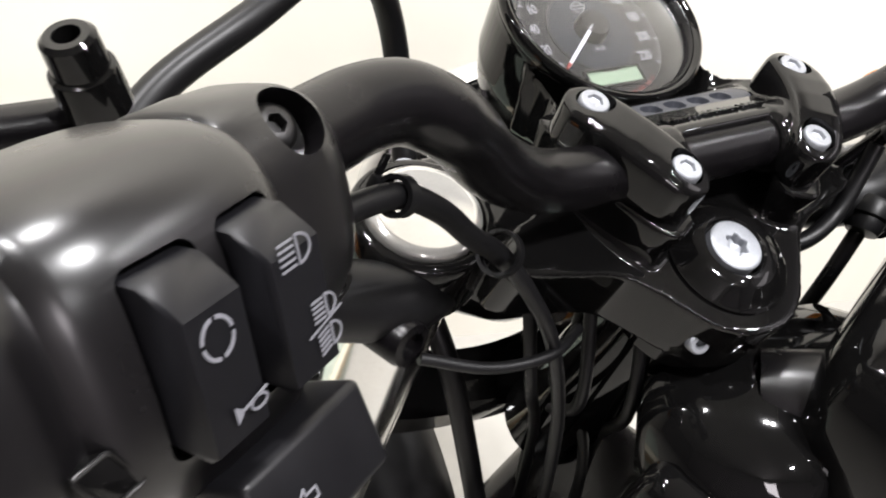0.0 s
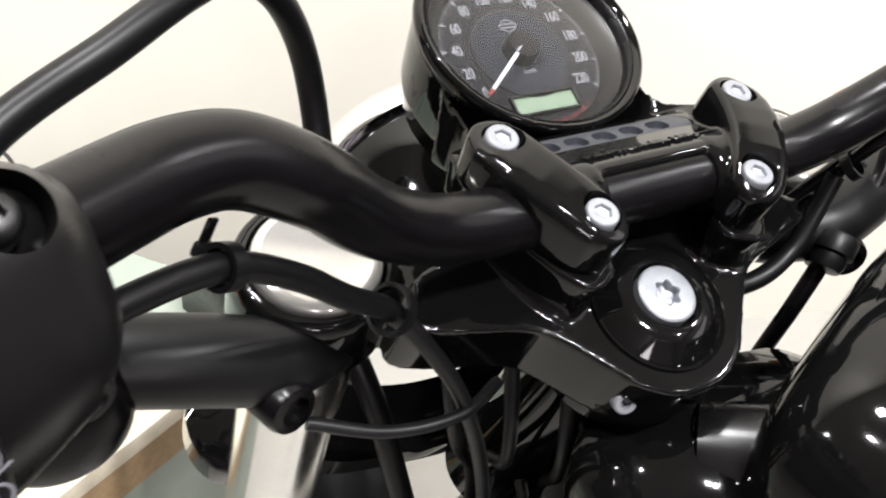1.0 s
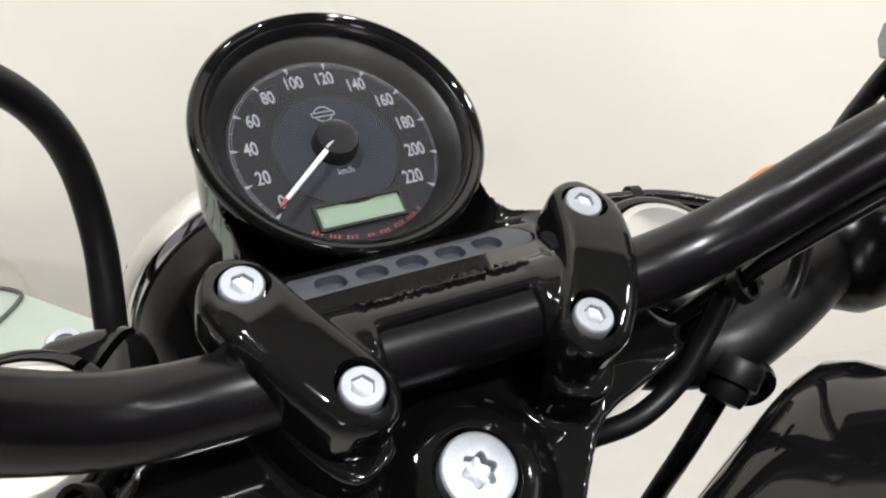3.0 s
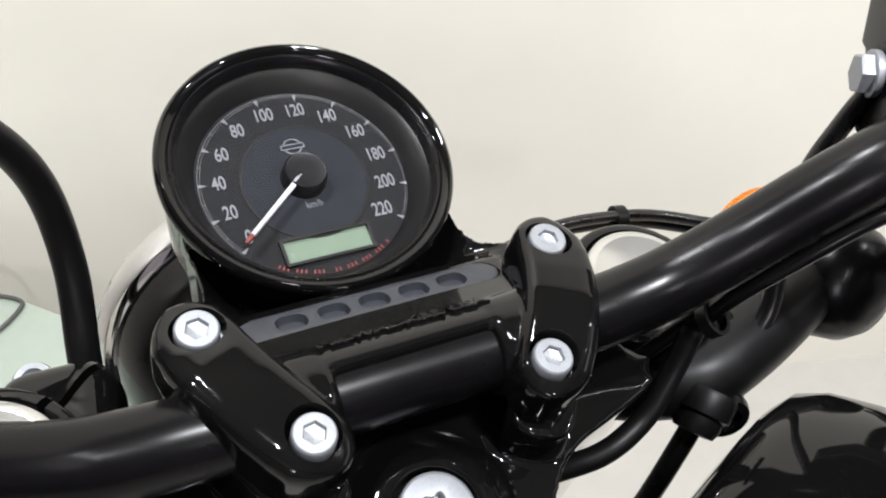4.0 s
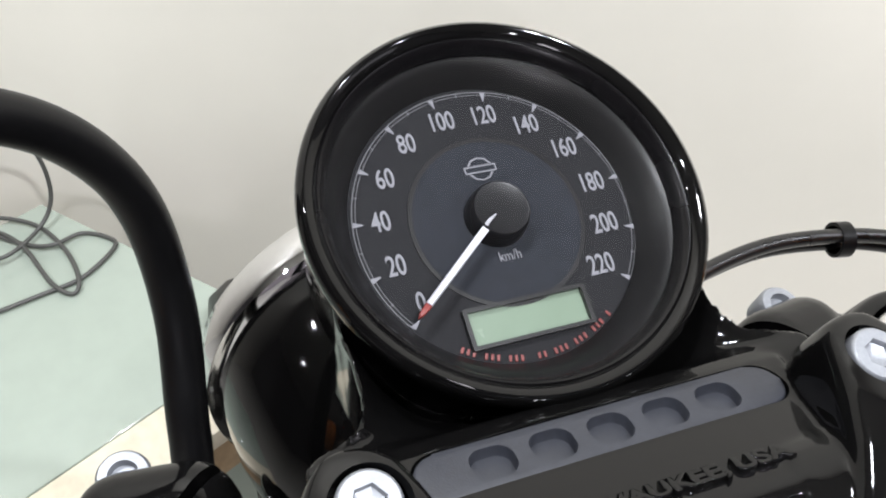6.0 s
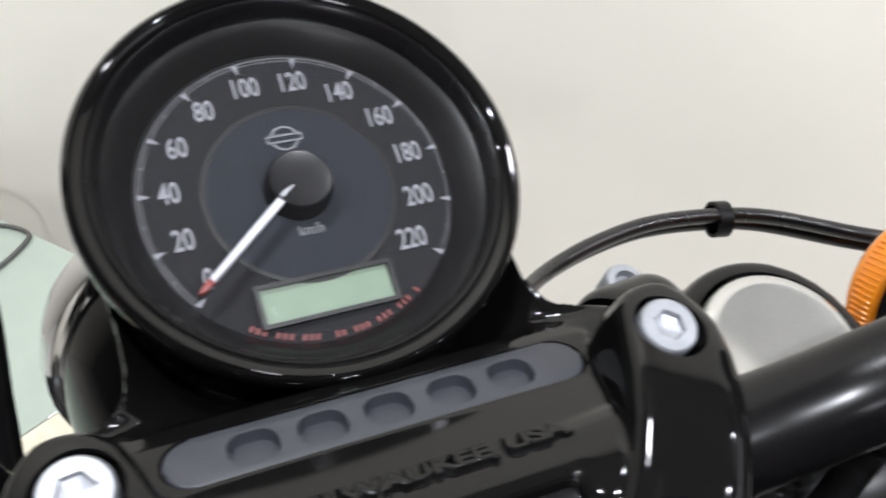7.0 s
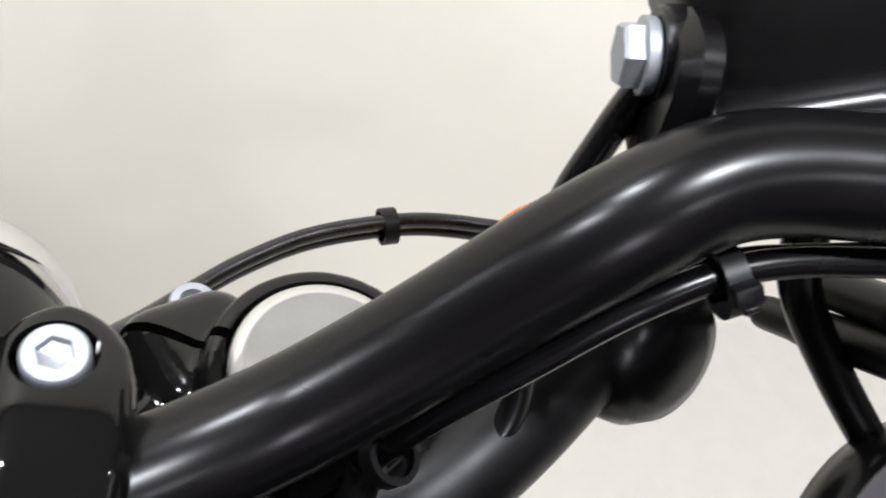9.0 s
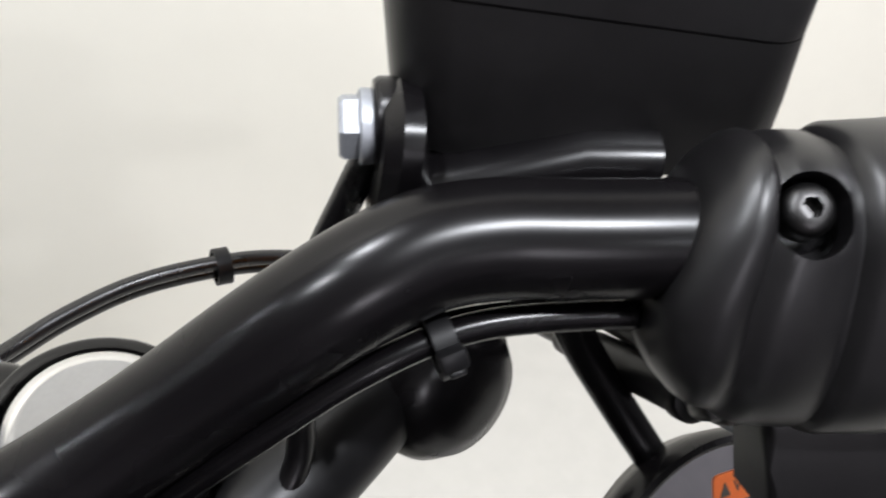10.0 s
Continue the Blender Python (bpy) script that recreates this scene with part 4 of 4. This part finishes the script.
PB = basis(SRB, sxr, GR)
carve(switch_r, skin(bmesh.new(), [[PB @ V(x * k, y * k - 0.0016 * s, h) for x, y in stadium(0.0070, 0.0084, 0.0068, 8)] for h, k, s in ((-0.0105, 0.1, 1), (-0.0045, 1.0, 1), (0.004, 1.02, 1), (0.012, 1.12, 1), (0.03, 1.2, 1))]))
dome_screw(PB, 0.0056, switch_r, "housing_screw", "dark button-head socket screw")
LF = SR @ Matrix(((1, 0, 0, 0), (0, 0, 1, 0), (0, 1, 0, 0), (0, 0, 0, 1)))
part("lower_flange", slab([(0.0440, -0.040), (0.0445, -0.047), (0.0470, -0.056), (0.0490, -0.070), (0.095, -0.074), (0.098, -0.040)], -0.016, 0.0035, LF, 0.003, 3), SOFT, switch_r, "satin black lower flange of the housing")
for lx, ly, lz in ((0.0372, -0.0090, -0.0455), (0.0412, -0.0080, -0.0462)):
    part("flange_screw", lathe([(0.0038, -0.008), (0.0038, 0.002), (0.003, 0.0034), (0.0015, 0.0036)], basis(SR @ V(lx, ly, lz), sxr), 20), DARK_STEEL, switch_r, "small dark screw")

FWD = V(0.5, 0.85, 0).normalized()
MC = Matrix((GR, FWD, GR.cross(FWD))).transposed().to_4x4()
if MC.col[2].z < 0:
    MC = Matrix((GR, FWD, -GR.cross(FWD))).transposed().to_4x4()
MC.translation = V(0.2245, -0.009, 1.098)
def reservoir_outline(x0, x1, y0, y1, r=0.012, n=6):
    cx, cy, hx, hy = (x0 + x1) / 2, (y0 + y1) / 2, (x1 - x0) / 2, (y1 - y0) / 2
    return [(cx + x, cy + y) for x, y in stadium(hx, hy, r, n)]


rings = [[MC @ V(x, y, z - 0.13 * x) for x, y in reservoir_outline(x0, x1, y0, 0.044, r)] for z, x0, x1, y0, r in ((-0.034, -0.034, 0.040, 0.014, 0.010), (-0.0232, -0.038, 0.050, 0.012, 0.011), (-0.0228, -0.0385, 0.0510, 0.006, 0.012), (-0.0218, -0.0402, 0.0530, -0.0038, 0.013), (0.000, -0.0425, 0.0522, -0.0048, 0.013), (0.0165, -0.0440, 0.0515, -0.0052, 0.014))]
master = part("brake_master_cylinder", skin(bmesh.new(), rings), CRINKLE, bike, "matt black brake master cylinder", angle=40)
part("reservoir_lid", slab(reservoir_outline(-0.0442, 0.0512, -0.0055, 0.0445, 0.014), 0.0172, 0.030, MC @ Matrix(((1, 0, 0, 0), (0, 1, 0, 0), (-0.13, 0, 1, 0), (0, 0, 0, 1))), 0.004, 4), CRINKLE, master, "matt black reservoir lid", angle=40)
part("perch_web", skin(bmesh.new(), [oval(V(*c), FWD * w, V(0, 0, h), 2.8, 24) for c, w, h in (((0.1845, 0.009, 1.074), 0.012, 0.016), ((0.1875, 0.007, 1.074), 0.015, 0.0195), ((0.1915, 0.005, 1.074), 0.015, 0.0195), ((0.195, 0.003, 1.066), 0.011, 0.010), ((0.226, -0.012, 1.073), 0.012, 0.014), ((0.240, -0.022, 1.075), 0.012, 0.014))]), SATIN, master, "web between cylinder and bar")
BJ = basis((0.1795, 0.0173, 1.0800), -GR)
banjo = part("banjo_bolt", skin(bmesh.new(), [[BJ @ V(x, y, z) for x, y in hexagon(r)] for r, z in ((0.0076, -0.006), (0.0076, -0.0010), (0.0068, 0.0))]), ZINC, master, "zinc hexagon banjo bolt", angle=25)
part("banjo_washer", lathe([(0.0084, -0.0075), (0.0086, -0.006), (0.0086, -0.0048), (0.0078, -0.0044)], BJ, 32), ZINC, master, "zinc washer")
part("banjo_eye", lathe([(0.0105, -0.018), (0.0112, -0.017), (0.0112, -0.009), (0.0105, -0.0078)], BJ, 32), SATIN, master, "black banjo eye")

# cables on the right
part("brake_line", tube([(0.187, 0.012, 1.078), (0.1835, 0.0155, 1.060), (0.176, 0.016, 1.035), (0.170, 0.008, 1.005), (0.1660, 0.000, 0.980), (0.148, -0.006, 0.962), (0.131, -0.0135, 0.953)], 0.0040, 14), PLASTIC, bike, "black brake hose")
part("brake_hose_lower", tube([(0.131, -0.0135, 0.953), (0.122, -0.017, 0.935), (0.112, -0.019, 0.905), (0.100, -0.018, 0.86), (0.09, 0.0, 0.78)], 0.0046, 14), PLASTIC, bike, "black brake hose")
part("hose_grommet", lathe([(0.005, -0.012), (0.0085, -0.0115), (0.0098, -0.008), (0.0098, -0.004), (0.0118, -0.003), (0.0122, 0.005), (0.0112, 0.007), (0.0052, 0.007)], basis((0.1305, -0.0140, 0.9535), (0.55, 0.35, 0.62)), 32), RUBBER, bike, "black rubber hose grommet")
part("bar_loom", tube([(0.1159, -0.004, 0.992), (0.122, -0.012, 1.014), (0.140, -0.021, 1.037), (0.160, -0.027, 1.053), (0.182, -0.0325, 1.0605), (0.205, -0.043, 1.063), (0.232, -0.058, 1.064)], 0.0033, 14), SATIN, bike, "black wiring under the bar")
part("bar_wire", tube([(0.105, 0.004, 0.975), (0.118, -0.004, 1.000), (0.138, -0.013, 1.030), (0.160, -0.020, 1.047), (0.182, -0.0265, 1.0555), (0.205, -0.037, 1.059), (0.232, -0.05, 1.062)], 0.0033, 12), SATIN, bike, "black wire under the bar")
part("lower_loom", tube([(0.1165, -0.006, 0.996), (0.110, -0.009, 0.978), (0.098, -0.014, 0.962), (0.080, -0.017, 0.953), (0.062, -0.012, 0.944), (0.045, 0.0, 0.925)], 0.0046, 16), RUBBER, bike, "black wiring loom")
strap((0.1772, -0.0306, 1.0572), (0.9, -0.25, 0.3), 0.0064, 0.0050, bike, tail=0.0015, spin=200)
strap((0.119, -0.010, 1.003), (0.3, -0.45, 0.8), 0.0054, 0.0045, bike, tail=0.002)
for k, dz in enumerate((0.0, 0.0085)):
    o = V(0.0, 0.004 * k, -dz)
    part("throttle_cable", tube([V(*p) + o for p in ((0.05, 0.07, 0.955), (0.082, 0.105, 0.934), (0.104, 0.128, 0.9145), (0.1259, 0.1430, 0.9055), (0.150, 0.150, 0.9062), (0.1795, 0.1528, 0.9080), (0.21, 0.149, 0.9088), (0.2395, 0.1407, 0.9085), (0.278, 0.122, 0.905), (0.300, 0.090, 0.918), (0.297, 0.050, 0.940), (0.2860, 0.020, 0.960))], 0.0036, 12), PLASTIC, bike, "thin black throttle cable")
strap((0.2190, 0.1490, 0.9045), (0.97, -0.2, 0), 0.0070, 0.0068, bike, "cable_clip", tail=0)
for a, b, f in ((V(0.2789, 0.0033, 0.9695), V(0.2581, -0.0555, 1.0140), V(0.2519, -0.0718, 1.0258)), (V(0.2850, 0.0040, 0.985), V(0.2675, -0.0392, 1.0152), V(0.262, -0.055, 1.027))):
    d = b - a
    u = d.normalized()
    part("cable_end", tube([a - u * 0.024, a], 0.0038, 14, 3), PLASTIC, bike, "thin black throttle cable end")
    boot = part("cable_boot", tube([a - u * 0.001, a, a + d * 0.04, a + d * 0.25, a + d * 0.30, a + d * 0.90, a + d * 0.93, b - u * 0.001, b], [0.0040, 0.0056, 0.0060, 0.0062, 0.0068, 0.0068, 0.0076, 0.0076, 0.0066], 24, 2), RUBBER, bike, "black rubber cable boot")
    part("ferrule", tube([b - u * 0.003, b + (f - b) * 0.3, f], 0.0036, 18, 4), ZINC, boot, "bright metal cable ferrule")

# ---- right mirror, hung under the bar ----
MR = basis((0.2712, -0.0870, 0.9430), (-0.16, -0.79, 0.59))
rear_mirror = part("rear_view_mirror", lathe([(0.010, -0.022), (0.036, -0.020), (0.0475, -0.013), (0.0515, -0.004), (0.0525, 0.002), (0.0518, 0.0042), (0.0500, 0.0050), (0.0488, 0.0045), (0.0482, 0.0025)], MR, 72), SATIN, bike, "gloss black round mirror hung under the bar")
part("mirror_glass", slab(circle(0.0484, 64), 0.0005, 0.0026, MR), MIRROR, rear_mirror, "mirror glass")
part("mirror_stem", tube([(0.236, -0.012, 1.045), (0.2453, -0.0161, 1.0149), (0.2566, -0.0330, 0.9908), (0.2655, -0.0540, 0.9715), (0.2690, -0.0640, 0.962)], [0.0062, 0.0060, 0.0058, 0.0056, 0.0056], 20), SATIN, rear_mirror, "satin black mirror stem")
ST = MR @ pose(0.0212, 0.0312, 0.0028, 0, 0, -8)
sticker = part("warning_sticker", slab(stadium(0.0178, 0.0052, 0.002, 5), 0, 0.0003, ST), ORANGE, rear_mirror, "orange warning sticker")
words("WARNING", 0.0056, ST @ pose(0.0030, 0, 0.0005), WIRE, rear_mirror, "sticker_text", "dark printed word WARNING", squeeze=0.95)
part("sticker_triangle", slab([(-0.0022, -0.0022), (0.0022, -0.0022), (0.0, 0.0026)], 0, 0.0002, ST @ pose(-0.0136, 0, 0.0004)), WIRE, rear_mirror, "dark printed triangle")

# ---- low table with a green glass top and the flex on it ----
TC = V(0.06, 0.60, 0)
ta, tb = V(-0.63, 0.77, 0).normalized(), V(-0.93, -0.38, 0).normalized()
TZ = 0.42
table = empty("low_table", "low table with a frosted green glass top and pale wood edge", "table")


def table_slab(u0, u1, v0, v1, z0, z1, name, mat, label=""):
    c = [TC + ta * u + tb * v for u, v in ((u0, v0), (u1, v0), (u1, v1), (u0, v1))]
    return part(name, slab([(p.x, p.y) for p in c], z0, z1, Matrix.Identity(4), 0.003, 2), mat, table, label, angle=30)


table_slab(-0.042, 0.34, 0.0, 0.80, TZ - 0.012, TZ, "glass_top", GREEN_GLASS, "frosted pale green glass")
table_slab(-0.112, -0.044, -0.05, 0.80, TZ - 0.022, TZ + 0.002, "wood_edge", PINE, "pale wood edge strip")
table_slab(-0.110, -0.098, -0.04, 0.79, TZ - 0.075, TZ - 0.0225, "front_rail", OAK, "brown wood rail under the edge")
table_slab(-0.106, -0.100, -0.04, 0.79, 0.04, TZ - 0.0755, "glass_front", GREEN_GLASS, "pale green glass front panel")
for u, v in ((-0.09, 0.02), (0.30, 0.04), (-0.09, 0.74), (0.30, 0.74)):
    table_slab(u, u + 0.035, v, v + 0.035, 0.0, TZ - 0.0125, "table_leg", PINE, "pale wood leg")
flex = tube([(-0.42, 0.74, TZ + 0.004), (-0.296, 0.702, TZ + 0.004), (-0.236, 0.694, TZ + 0.004), (-0.162, 0.704, TZ + 0.004), (-0.117, 0.713, TZ + 0.004), (-0.081, 0.742, TZ + 0.004), (-0.077, 0.761, TZ + 0.004), (-0.110, 0.786, TZ + 0.004), (-0.144, 0.775, TZ + 0.008),
             (-0.175, 0.79, TZ + 0.006), (-0.222, 0.835, TZ + 0.006), (-0.205, 0.845, TZ + 0.010), (-0.162, 0.819, TZ + 0.006), (-0.132, 0.764, TZ + 0.008), (-0.120, 0.712, TZ + 0.008), (-0.128, 0.692, TZ + 0.004), (-0.149, 0.712, TZ + 0.008),
             (-0.177, 0.783, TZ + 0.010), (-0.21, 0.825, TZ + 0.008), (-0.245, 0.83, TZ + 0.006), (-0.25, 0.79, TZ + 0.006), (-0.197, 0.772, TZ + 0.012), (-0.155, 0.808, TZ + 0.012), (-0.132, 0.826, TZ + 0.04), (-0.127, 0.828, TZ + 0.10), (-0.150, 0.838, TZ + 0.128), (-0.19, 0.850, TZ + 0.115), (-0.26, 0.872, TZ + 0.04), (-0.34, 0.86, TZ + 0.004)], 0.0026, 10, 6)
tagged(part("loose_flex", flex, WIRE, None, "tangled thin grey flex lying on the glass table"), category="cable")
